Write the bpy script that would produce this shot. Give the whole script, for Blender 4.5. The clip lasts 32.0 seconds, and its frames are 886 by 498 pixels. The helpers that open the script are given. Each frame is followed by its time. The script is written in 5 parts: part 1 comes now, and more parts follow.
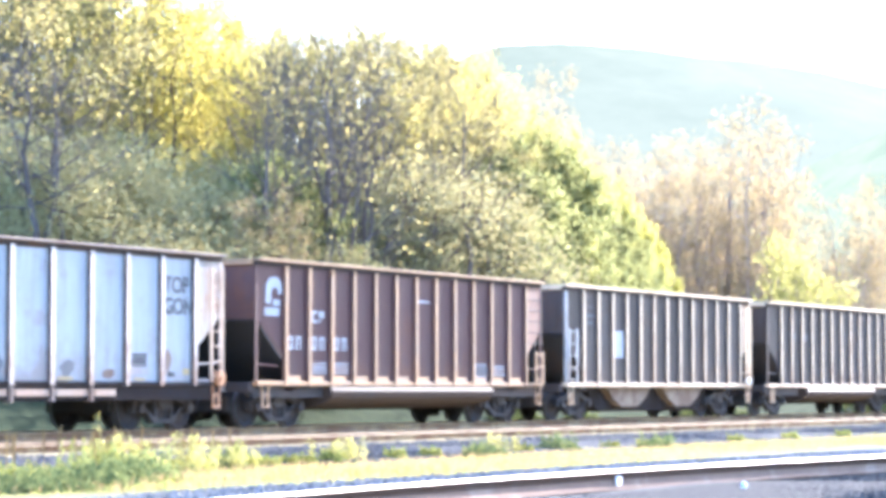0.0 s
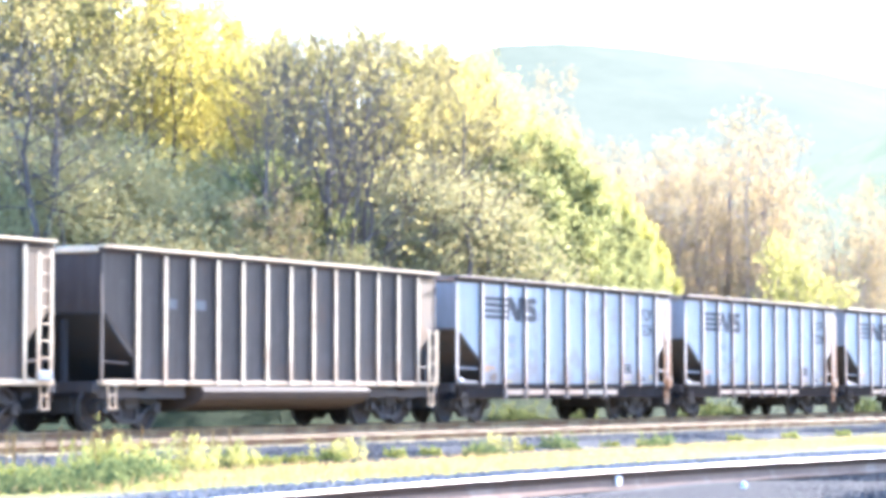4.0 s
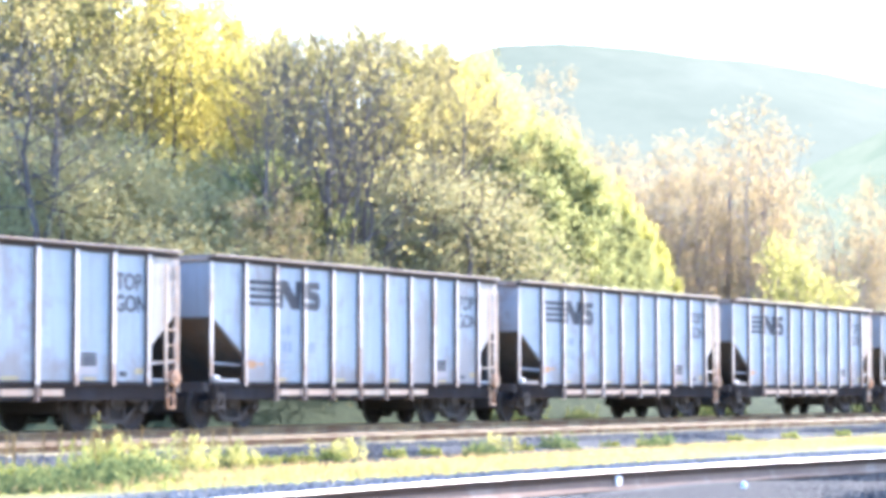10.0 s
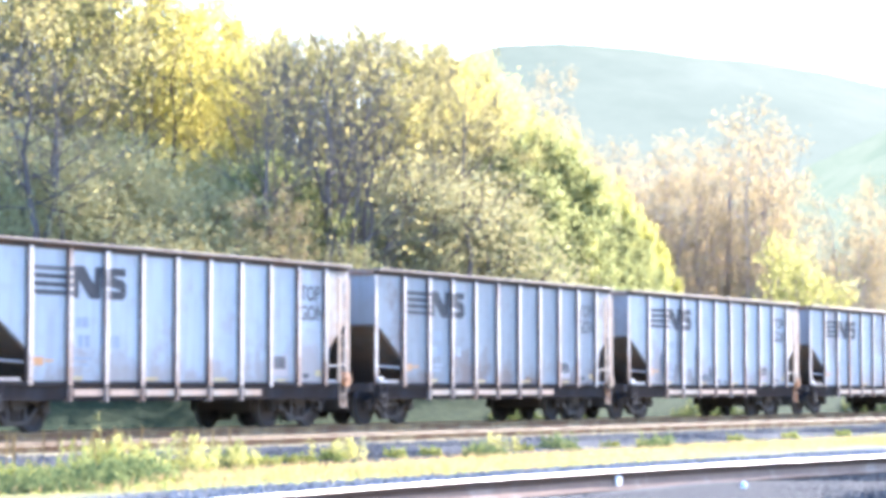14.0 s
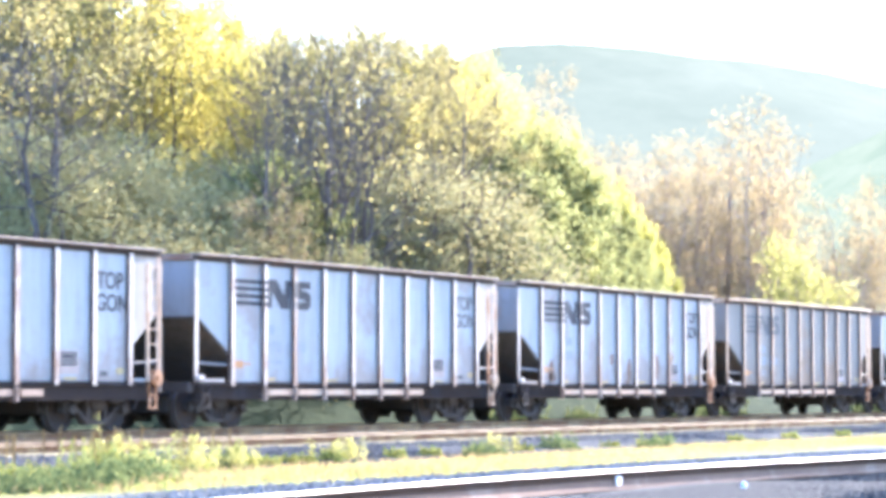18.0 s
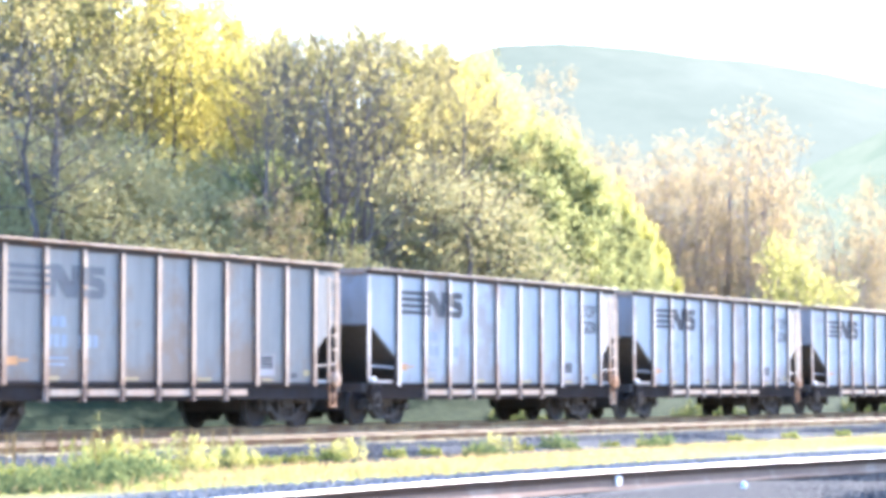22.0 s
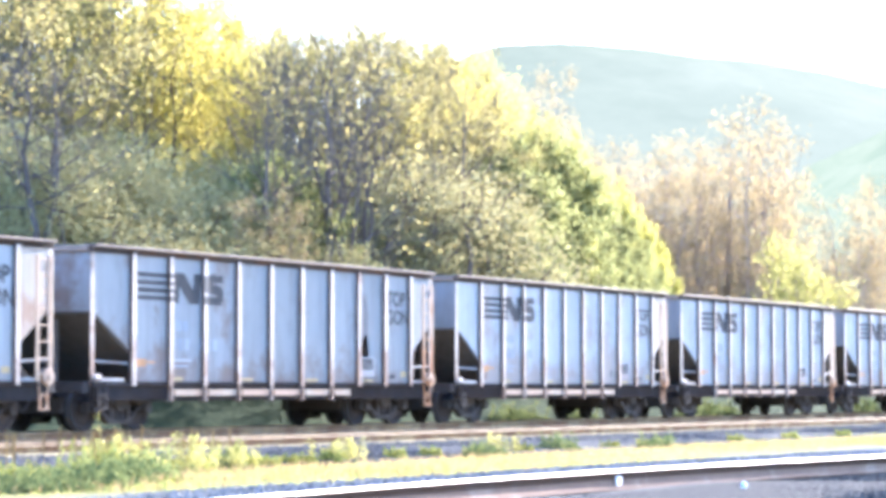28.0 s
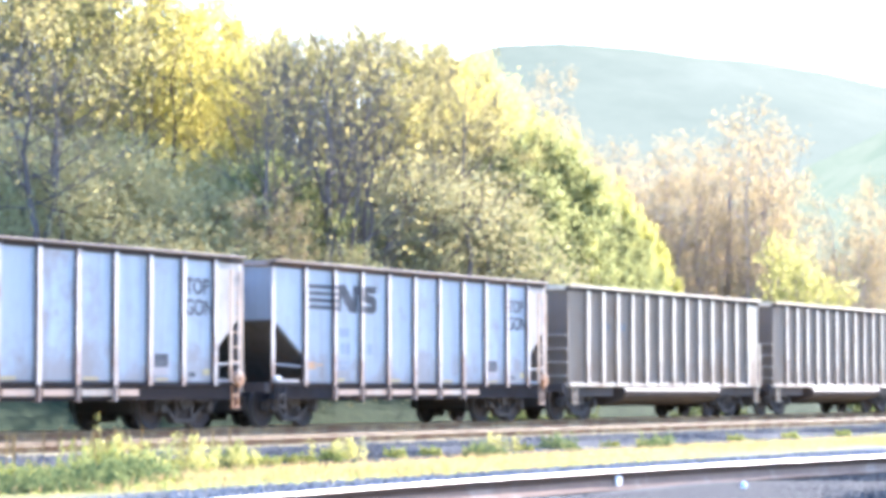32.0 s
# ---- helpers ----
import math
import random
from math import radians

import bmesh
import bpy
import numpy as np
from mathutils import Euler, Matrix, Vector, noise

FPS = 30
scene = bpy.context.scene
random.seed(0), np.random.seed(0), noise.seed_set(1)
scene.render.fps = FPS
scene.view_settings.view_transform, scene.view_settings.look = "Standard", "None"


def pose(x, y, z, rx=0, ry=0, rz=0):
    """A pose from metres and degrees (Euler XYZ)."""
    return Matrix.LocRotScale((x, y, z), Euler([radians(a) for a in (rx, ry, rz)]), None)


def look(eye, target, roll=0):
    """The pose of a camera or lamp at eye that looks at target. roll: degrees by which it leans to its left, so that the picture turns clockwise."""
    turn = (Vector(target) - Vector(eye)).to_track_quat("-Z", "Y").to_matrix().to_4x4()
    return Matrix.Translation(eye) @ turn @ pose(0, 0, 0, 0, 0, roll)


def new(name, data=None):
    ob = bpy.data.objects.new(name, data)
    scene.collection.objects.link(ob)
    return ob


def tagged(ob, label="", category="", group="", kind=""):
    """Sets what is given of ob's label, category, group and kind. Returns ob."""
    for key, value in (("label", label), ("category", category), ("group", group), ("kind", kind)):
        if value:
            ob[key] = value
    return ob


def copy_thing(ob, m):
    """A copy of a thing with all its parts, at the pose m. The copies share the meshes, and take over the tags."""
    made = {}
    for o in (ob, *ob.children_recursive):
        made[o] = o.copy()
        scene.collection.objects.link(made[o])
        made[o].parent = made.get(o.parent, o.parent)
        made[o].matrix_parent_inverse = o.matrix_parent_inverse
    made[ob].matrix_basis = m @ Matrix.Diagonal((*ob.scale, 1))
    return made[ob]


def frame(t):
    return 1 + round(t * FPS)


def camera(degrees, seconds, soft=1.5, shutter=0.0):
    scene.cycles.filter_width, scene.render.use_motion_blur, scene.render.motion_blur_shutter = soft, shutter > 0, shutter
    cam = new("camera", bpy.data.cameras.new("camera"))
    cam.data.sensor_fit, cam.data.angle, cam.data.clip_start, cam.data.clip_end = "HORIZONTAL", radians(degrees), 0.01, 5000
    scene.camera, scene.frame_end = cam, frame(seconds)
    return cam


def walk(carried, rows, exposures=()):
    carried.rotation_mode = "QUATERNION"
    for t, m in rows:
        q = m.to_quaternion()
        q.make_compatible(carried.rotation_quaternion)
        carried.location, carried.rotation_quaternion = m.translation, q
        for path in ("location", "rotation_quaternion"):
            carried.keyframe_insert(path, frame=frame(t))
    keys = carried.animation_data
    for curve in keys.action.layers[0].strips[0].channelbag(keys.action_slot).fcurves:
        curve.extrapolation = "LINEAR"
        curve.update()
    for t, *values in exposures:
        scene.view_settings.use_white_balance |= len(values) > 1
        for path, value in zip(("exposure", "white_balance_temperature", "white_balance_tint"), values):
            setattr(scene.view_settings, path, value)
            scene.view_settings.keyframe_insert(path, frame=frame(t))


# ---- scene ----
# ---------------------------------------------------------------- camera
EYE = Vector((0.0, -31.296, 0.821))
YAW, TILT = radians(27.354), radians(3.085)
AIM = Vector((math.cos(YAW) * math.cos(TILT), math.sin(YAW) * math.cos(TILT), math.sin(TILT)))
cam = camera(19.154, 32.0, soft=4.5, shutter=0.25)
walk(cam, [(0.0, look(EYE, EYE + AIM * 50)), (32.0, look(EYE, EYE + AIM * 50))],
     exposures=[(0.0, 2.98, 4870, 18), (2.0, 3.05, 4870, 18), (3.5, 3.03, 4870, 18), (6.0, 2.91, 4870, 18), (9.0, 2.86, 4870, 18),
                (28.0, 2.86, 4870, 18), (32.0, 2.82, 4870, 18)])

# ---------------------------------------------------------------- light
SUN_AZ, SUN_EL = radians(-4.0), radians(17.0)
SUN_DIR = Vector((math.cos(SUN_AZ) * math.cos(SUN_EL), math.sin(SUN_AZ) * math.cos(SUN_EL), math.sin(SUN_EL)))
sun = new("sun", bpy.data.lights.new("sun", "SUN"))
sun.data.energy, sun.data.angle, sun.data.color = 5.0, radians(0.6), (1.0, 0.82, 0.58)
sun.matrix_world = look(SUN_DIR * 200, (0, 0, 0))

world = bpy.data.worlds.new("sky")
scene.world = world
world.use_nodes = True
wn = world.node_tree.nodes
sky = wn.new("ShaderNodeTexSky")
sky.sky_type, sky.sun_disc = "NISHITA", False
sky.sun_elevation, sky.sun_rotation = SUN_EL, math.pi / 2 - SUN_AZ
sky.air_density, sky.dust_density, sky.ozone_density = 1.0, 1.2, 1.5
wn["Background"].inputs["Strength"].default_value = 0.15
world.node_tree.links.new(sky.outputs["Color"], wn["Background"].inputs["Color"])


# ---------------------------------------------------------------- materials
def material(name, base, rough=0.8, metal=0.0, spec=0.3):
    m = bpy.data.materials.new(name)
    m.use_nodes = True
    b = m.node_tree.nodes["Principled BSDF"]
    b.inputs["Base Color"].default_value = (*base, 1)
    b.inputs["Roughness"].default_value = rough
    b.inputs["Metallic"].default_value = metal
    b.inputs["Specular IOR Level"].default_value = spec
    return m


def node(m, kind, **sets):
    n = m.node_tree.nodes.new(kind)
    for k, v in sets.items():
        if k in n.inputs:
            n.inputs[k].default_value = v
    return n


def wire(m, a, b):
    m.node_tree.links.new(a, b)


def coords(m, which="Object", scale=(1, 1, 1)):
    tc = node(m, "ShaderNodeTexCoord")
    mp = node(m, "ShaderNodeMapping")
    mp.inputs["Scale"].default_value = scale
    wire(m, tc.outputs[which], mp.inputs["Vector"])
    return mp.outputs["Vector"]


def place(m, scale=(1, 1, 1)):
    g = node(m, "ShaderNodeNewGeometry")
    mp = node(m, "ShaderNodeMapping")
    mp.inputs["Scale"].default_value = scale
    wire(m, g.outputs["Position"], mp.inputs["Vector"])
    return mp.outputs["Vector"]


def noise_of(m, vec, scale, detail=4.0, rough=0.6):
    n = node(m, "ShaderNodeTexNoise", Scale=scale, Detail=detail, Roughness=rough)
    wire(m, vec, n.inputs["Vector"])
    return n.outputs["Fac"]


def ramp(m, fac, stops):
    r = node(m, "ShaderNodeValToRGB")
    e = r.color_ramp.elements
    e[0].position, e[0].color = stops[0][0], (*stops[0][1], 1)
    e[1].position, e[1].color = stops[-1][0], (*stops[-1][1], 1)
    for p, c in stops[1:-1]:
        e.new(p).color = (*c, 1)
    wire(m, fac, r.inputs["Fac"])
    return r.outputs["Color"]


def mix(m, fac, a, b, mode="MIX"):
    n = node(m, "ShaderNodeMix")
    n.data_type, n.blend_type = "RGBA", mode
    for sock, v in ((n.inputs[0], fac), (n.inputs[6], a), (n.inputs[7], b)):
        if isinstance(v, tuple):
            sock.default_value = (*v, 1)
        elif isinstance(v, float):
            sock.default_value = v
        else:
            wire(m, v, sock)
    return n.outputs[2]


def bump(m, height, strength=0.4, dist=0.02):
    b = node(m, "ShaderNodeBump", Strength=strength, Distance=dist)
    wire(m, height, b.inputs["Height"])
    wire(m, b.outputs["Normal"], m.node_tree.nodes["Principled BSDF"].inputs["Normal"])


def base_of(m):
    return m.node_tree.nodes["Principled BSDF"].inputs["Base Color"]


def weathered(name, paint, rust, amount=0.5, rough=0.65, dirt=(0.16, 0.14, 0.13), spec=0.12):
    """Old paint with vertical dirt streaks, rust spots and a grimy lower edge; each piece differs a little."""
    m = material(name, paint, rough, 0.0, spec)
    v = coords(m)
    info = node(m, "ShaderNodeObjectInfo")
    shift = node(m, "ShaderNodeVectorMath")
    shift.operation = "MULTIPLY_ADD"
    wire(m, v, shift.inputs[0])
    shift.inputs[1].default_value = (1, 1, 1)
    sc = node(m, "ShaderNodeVectorMath")
    sc.operation = "SCALE"
    sc.inputs[0].default_value = (37.0, 19.0, 23.0)
    wire(m, info.outputs["Random"], sc.inputs["Scale"])
    wire(m, sc.outputs[0], shift.inputs[2])
    v = shift.outputs[0]
    st = node(m, "ShaderNodeMapping")
    st.inputs["Scale"].default_value = (5.0, 5.0, 0.45)
    wire(m, v, st.inputs["Vector"])
    s = noise_of(m, st.outputs["Vector"], 1.2, 5.0)
    g = noise_of(m, v, 2.2, 6.0, 0.65)
    r = noise_of(m, v, 0.9, 8.0, 0.7)
    zc = node(m, "ShaderNodeSeparateXYZ")
    wire(m, coords(m), zc.inputs[0])
    foot = node(m, "ShaderNodeMapRange")
    foot.inputs["From Min"].default_value, foot.inputs["From Max"].default_value = 1.9, 0.95
    foot.inputs["To Min"].default_value, foot.inputs["To Max"].default_value = 0.0, 0.16
    wire(m, zc.outputs["Z"], foot.inputs["Value"])
    cube = node(m, "ShaderNodeMath")
    cube.operation = "POWER"
    wire(m, info.outputs["Random"], cube.inputs[0])
    cube.inputs[1].default_value = 3.0
    own = node(m, "ShaderNodeMath")
    own.operation = "MULTIPLY_ADD"
    wire(m, cube.outputs[0], own.inputs[0])
    own.inputs[1].default_value = 0.14
    wire(m, foot.outputs["Result"], own.inputs[2])

    def more(f):
        n = node(m, "ShaderNodeMath")
        n.operation = "ADD"
        wire(m, f, n.inputs[0])
        wire(m, own.outputs[0], n.inputs[1])
        return n.outputs[0]
    col = mix(m, ramp(m, more(s), [(0.46, (0, 0, 0)), (0.80, (amount,) * 3)]), paint, dirt)
    col = mix(m, ramp(m, g, [(0.50, (0, 0, 0)), (0.75, (amount * 0.6,) * 3)]), col, dirt)
    col = mix(m, ramp(m, more(r), [(0.58, (0, 0, 0)), (0.72, (min(1.0, amount * 1.5),) * 3)]), col, rust)
    val = node(m, "ShaderNodeMapRange")
    val.inputs["To Min"].default_value, val.inputs["To Max"].default_value = 0.86, 1.06
    wire(m, info.outputs["Random"], val.inputs["Value"])
    hsv = node(m, "ShaderNodeHueSaturation")
    wire(m, col, hsv.inputs["Color"])
    wire(m, val.outputs["Result"], hsv.inputs["Value"])
    wire(m, hsv.outputs["Color"], base_of(m))
    bump(m, noise_of(m, v, 1.3, 5.0), 0.35, 0.03)
    return m


white_paint = weathered("white_paint", (0.37, 0.385, 0.402), (0.22, 0.155, 0.12), 0.36)
rusty_grey = weathered("grimy_grey_paint", (0.248, 0.234, 0.218), (0.22, 0.14, 0.085), 0.45)
rusty_post = weathered("rusty_post_paint", (0.48, 0.34, 0.23), (0.22, 0.12, 0.07), 0.5)
dull_paint = weathered("dull_white_paint", (0.265, 0.275, 0.29), (0.16, 0.10, 0.07), 0.45)
post_paint = weathered("post_paint", (0.60, 0.51, 0.44), (0.21, 0.115, 0.07), 0.5)
# rust of the post flanks, darkened to paint in their shaded side
flank_rust_shade = weathered("post_flank_rust_shade", (0.060, 0.046, 0.045), (0.09, 0.05, 0.035), 0.5)
# dark brown for the painted shade line below the top rail
chord_shade = weathered("chord_shade_brown", (0.050, 0.036, 0.030), (0.085, 0.045, 0.028), 0.6, spec=0.03, dirt=(0.05, 0.043, 0.038))
chord_paint = weathered("chord_paint", (0.27, 0.205, 0.165), (0.16, 0.09, 0.06), 0.6, spec=0.1, dirt=(0.15, 0.12, 0.10))
brown_paint = weathered("brown_paint", (0.098, 0.052, 0.048), (0.15, 0.07, 0.04), 0.35, 0.6, spec=0.08, dirt=(0.10, 0.08, 0.075))
brown_post = weathered("brown_post_paint", (0.40, 0.245, 0.13), (0.42, 0.24, 0.11), 0.45)
grey_paint = weathered("grey_paint", (0.066, 0.052, 0.044), (0.10, 0.06, 0.04), 0.3)
grey_post = weathered("grey_post_paint", (0.72, 0.55, 0.36), (0.30, 0.17, 0.09), 0.35)
grey_worn = weathered("grey_worn_post_paint", (0.62, 0.51, 0.37), (0.25, 0.16, 0.10), 0.4)
grey_light = weathered("grey_light_paint", (0.166, 0.126, 0.090), (0.15, 0.10, 0.06), 0.5)
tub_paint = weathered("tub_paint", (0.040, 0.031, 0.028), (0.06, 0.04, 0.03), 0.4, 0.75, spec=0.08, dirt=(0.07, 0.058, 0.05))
board_paint = weathered("board_paint", (0.34, 0.28, 0.22), (0.30, 0.19, 0.13), 0.45)
ladder_paint = weathered("ladder_paint", (0.55, 0.40, 0.28), (0.34, 0.16, 0.07), 0.6)
bracket_paint = weathered("bracket_paint", (0.33, 0.27, 0.235), (0.14, 0.08, 0.055), 0.5)
# copies of the car paints for the last bay, low sunlight mixed into them
sunlit_tan = weathered("sunlit_grey_paint", (0.25, 0.17, 0.10), (0.30, 0.16, 0.07), 0.5)
sunlit_brown = weathered("sunlit_brown_paint", (0.24, 0.125, 0.085), (0.28, 0.13, 0.06), 0.5)
sunlit_pale = weathered("sunlit_pale_paint", (0.52, 0.43, 0.31), (0.25, 0.15, 0.09), 0.45)
sunlit_white = weathered("sunlit_white_paint", (0.40, 0.355, 0.31), (0.26, 0.15, 0.09), 0.5)
bay_paint = weathered("bay_paint", (0.27, 0.21, 0.15), (0.10, 0.06, 0.04), 0.5)
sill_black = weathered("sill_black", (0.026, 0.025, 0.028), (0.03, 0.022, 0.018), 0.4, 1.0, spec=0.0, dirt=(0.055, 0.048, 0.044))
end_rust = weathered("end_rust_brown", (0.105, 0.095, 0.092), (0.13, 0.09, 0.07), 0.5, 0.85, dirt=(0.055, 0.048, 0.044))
end_grey = weathered("end_grey_paint", (0.25, 0.262, 0.285), (0.16, 0.12, 0.10), 0.5)
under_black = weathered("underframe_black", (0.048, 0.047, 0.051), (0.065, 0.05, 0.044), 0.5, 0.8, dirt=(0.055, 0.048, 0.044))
truck_steel = weathered("truck_steel", (0.050, 0.049, 0.053), (0.05, 0.04, 0.036), 0.5, 0.8, dirt=(0.055, 0.048, 0.044))
wheel_steel = weathered("wheel_steel", (0.044, 0.043, 0.047), (0.055, 0.043, 0.038), 0.5, 0.9, spec=0.02, dirt=(0.055, 0.048, 0.044))
tread_steel = material("wheel_tread", (0.14, 0.13, 0.125), 0.45, 0.6)
stencil_black = weathered("stencil_black", (0.045, 0.045, 0.05), (0.24, 0.22, 0.21), 0.22)
stencil_worn = weathered("stencil_worn", (0.10, 0.095, 0.095), (0.28, 0.24, 0.22), 0.5)
stencil_white = weathered("stencil_white", (0.43, 0.43, 0.45), (0.35, 0.25, 0.2), 0.4)
stencil_faint = weathered("stencil_faint", (0.27, 0.30, 0.36), (0.42, 0.42, 0.43), 0.4)
stencil_dim = weathered("stencil_dim", (0.13, 0.13, 0.135), (0.09, 0.07, 0.06), 0.4)
yellow_mark = weathered("yellow_reflector", (0.52, 0.40, 0.19), (0.4, 0.25, 0.12), 0.3)
orange_mark = weathered("orange_reflector", (0.55, 0.27, 0.10), (0.4, 0.25, 0.15), 0.4)
rail_side = weathered("rail_rust", (0.35, 0.255, 0.125), (0.15, 0.08, 0.05), 0.5, 0.95, spec=0.02)
rail_head = material("rail_worn_head", (0.42, 0.30, 0.18), 0.75, 0.0, 0.08)
siding_head = material("rail_polished_head", (0.50, 0.47, 0.43), 0.4, 0.5)
siding_side = weathered("siding_rail_rust", (0.50, 0.41, 0.31), (0.17, 0.10, 0.065), 0.5, 0.95, spec=0.02)
# rusty brown darkened to paint the shade below the siding rail's head
under_head_shade = weathered("rail_under_head_shade", (0.060, 0.042, 0.030), (0.09, 0.055, 0.035), 0.5, 0.95, spec=0.02)
tie_wood = weathered("tie_wood", (0.20, 0.16, 0.12), (0.12, 0.09, 0.07), 0.5, 0.9)
white_mark = material("white_mark_paint", (0.8, 0.8, 0.8), 0.6)


def foliage(name, c1, c2, through_=0.64):
    m = bpy.data.materials.new(name)
    m.use_nodes = True
    nt = m.node_tree
    nt.nodes.remove(nt.nodes["Principled BSDF"])
    out = nt.nodes["Material Output"]
    g = node(m, "ShaderNodeNewGeometry")
    big = noise_of(m, place(m), 0.35, 3.0)
    col = mix(m, g.outputs["Random Per Island"], c1, c2)
    hs = node(m, "ShaderNodeHueSaturation")
    vr = node(m, "ShaderNodeMapRange")
    vr.inputs["From Min"].default_value, vr.inputs["From Max"].default_value = 0.3, 0.7
    vr.inputs["To Min"].default_value, vr.inputs["To Max"].default_value = 0.7, 1.25
    wire(m, big, vr.inputs["Value"])
    wire(m, vr.outputs["Result"], hs.inputs["Value"])
    wire(m, col, hs.inputs["Color"])
    d = node(m, "ShaderNodeBsdfDiffuse")
    t = node(m, "ShaderNodeBsdfTranslucent")
    s = node(m, "ShaderNodeMixShader")
    s.inputs[0].default_value = through_
    wire(m, hs.outputs["Color"], d.inputs["Color"])
    wire(m, hs.outputs["Color"], t.inputs["Color"])
    wire(m, d.outputs[0], s.inputs[1])
    wire(m, t.outputs[0], s.inputs[2])
    wire(m, s.outputs[0], out.inputs["Surface"])
    return m


leaf_yellow = foliage("leaf_spring_yellow", (0.58, 0.485, 0.105), (0.46, 0.42, 0.125), 0.78)
leaf_olive = foliage("leaf_olive", (0.205, 0.195, 0.095), (0.33, 0.27, 0.09))
leaf_green = foliage("leaf_fresh_green", (0.21, 0.225, 0.095), (0.30, 0.29, 0.10))
# brighter lime leaf colour standing in for sunlight on the green crowns' rim
leaf_rim_light = foliage("leaf_rim_light", (0.36, 0.35, 0.09), (0.50, 0.45, 0.11), 0.6)
leaf_orange = foliage("leaf_bud_orange", (0.32, 0.24, 0.118), (0.275, 0.215, 0.112))
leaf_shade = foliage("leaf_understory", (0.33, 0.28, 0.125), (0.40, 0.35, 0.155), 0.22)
leaf_dusk = foliage("leaf_thicket", (0.36, 0.32, 0.158), (0.47, 0.405, 0.182), 0.30)
leaf_far = foliage("leaf_pale_yellow", (0.30, 0.28, 0.085), (0.38, 0.35, 0.115), 0.6)
grass_leaf = foliage("grass_blade", (0.43, 0.40, 0.115), (0.25, 0.265, 0.085), 0.45)
dry_stalk = foliage("dry_stalk", (0.42, 0.28, 0.13), (0.34, 0.25, 0.11), 0.3)
bark = weathered("bark", (0.14, 0.112, 0.094), (0.09, 0.072, 0.06), 0.5, 0.95, spec=0.02)
bark_pale = weathered("bark_pale", (0.36, 0.27, 0.21), (0.25, 0.18, 0.14), 0.5, 0.95)


# ---------------------------------------------------------------- mesh helpers
def box(bm, x0, x1, y0, y1, z0, z1):
    vs = [bm.verts.new(p) for p in ((x0, y0, z0), (x1, y0, z0), (x1, y1, z0), (x0, y1, z0),
                                    (x0, y0, z1), (x1, y0, z1), (x1, y1, z1), (x0, y1, z1))]
    for f in ((3, 2, 1, 0), (4, 5, 6, 7), (0, 1, 5, 4), (1, 2, 6, 5), (2, 3, 7, 6), (3, 0, 4, 7)):
        bm.faces.new([vs[i] for i in f])


def prism(bm, pts, axis, a, b):
    """A closed outline of (u, w) points drawn out from a to b along axis x or y."""
    def at(u, w, s):
        return (s, u, w) if axis == "x" else (u, s, w)
    va = [bm.verts.new(at(u, w, a)) for u, w in pts]
    vb = [bm.verts.new(at(u, w, b)) for u, w in pts]
    n = len(pts)
    bm.faces.new(va)
    bm.faces.new(vb[::-1])
    for i in range(n):
        bm.faces.new((va[i], vb[i], vb[(i + 1) % n], va[(i + 1) % n]))


def tube(bm, p, q, r0, r1=None, sides=6):
    r1 = r0 if r1 is None else r1
    p, q = Vector(p), Vector(q)
    d = (q - p).normalized()
    a = d.orthogonal().normalized()
    b = d.cross(a)
    ra, rb = [], []
    for i in range(sides):
        t = 2 * math.pi * i / sides
        o = a * math.cos(t) + b * math.sin(t)
        ra.append(bm.verts.new(p + o * r0))
        rb.append(bm.verts.new(q + o * r1))
    for i in range(sides):
        j = (i + 1) % sides
        bm.faces.new((ra[i], ra[j], rb[j], rb[i]))
    bm.faces.new(ra[::-1])
    bm.faces.new(rb)


def mesh_of(name, bm, mat, bevel=0.0):
    bmesh.ops.recalc_face_normals(bm, faces=bm.faces[:])
    if bevel:
        bmesh.ops.bevel(bm, geom=bm.edges[:], offset=bevel, segments=1, affect="EDGES", clamp_overlap=True)
    me = bpy.data.meshes.new(name)
    bm.to_mesh(me)
    bm.free()
    for k in (mat if isinstance(mat, (list, tuple)) else [mat]):
        me.materials.append(k)
    return me


def hang(name, me, parent, loc=(0, 0, 0), rot=(0, 0, 0), label=""):
    ob = new(name, me)
    ob.parent = parent
    ob.location, ob.rotation_euler = loc, rot
    if label:
        ob["label"] = label
    return ob


def part(name, bm, mat, parent, label="", bevel=0.0, loc=(0, 0, 0)):
    return hang(name, mesh_of(name, bm, mat, bevel), parent, loc, (0, 0, 0), label)


def boxpart(name, dims, mat, parent, label="", bevel=0.0):
    bm = bmesh.new()
    box(bm, *dims)
    return part(name, bm, mat, parent, label, bevel)


def raw_mesh(name, verts, faces, mat):
    """verts: n x 3 array, faces: m x 4 array of quads."""
    me = bpy.data.meshes.new(name)
    verts, faces = np.asarray(verts, np.float32), np.asarray(faces, np.int32)
    k = faces.shape[1]
    me.vertices.add(len(verts))
    me.vertices.foreach_set("co", verts.ravel())
    me.loops.add(faces.size)
    me.loops.foreach_set("vertex_index", faces.ravel())
    me.polygons.add(len(faces))
    me.polygons.foreach_set("loop_start", np.arange(0, faces.size, k, dtype=np.int32))
    me.polygons.foreach_set("loop_total", np.full(len(faces), k, np.int32))
    me.update(calc_edges=True)
    for q in (mat if isinstance(mat, (list, tuple)) else [mat]):
        me.materials.append(q)
    return me


# ---------------------------------------------------------------- ground
def smooth(a, b, t):
    t = np.clip((t - a) / (b - a), 0, 1)
    return t * t * (3 - 2 * t)


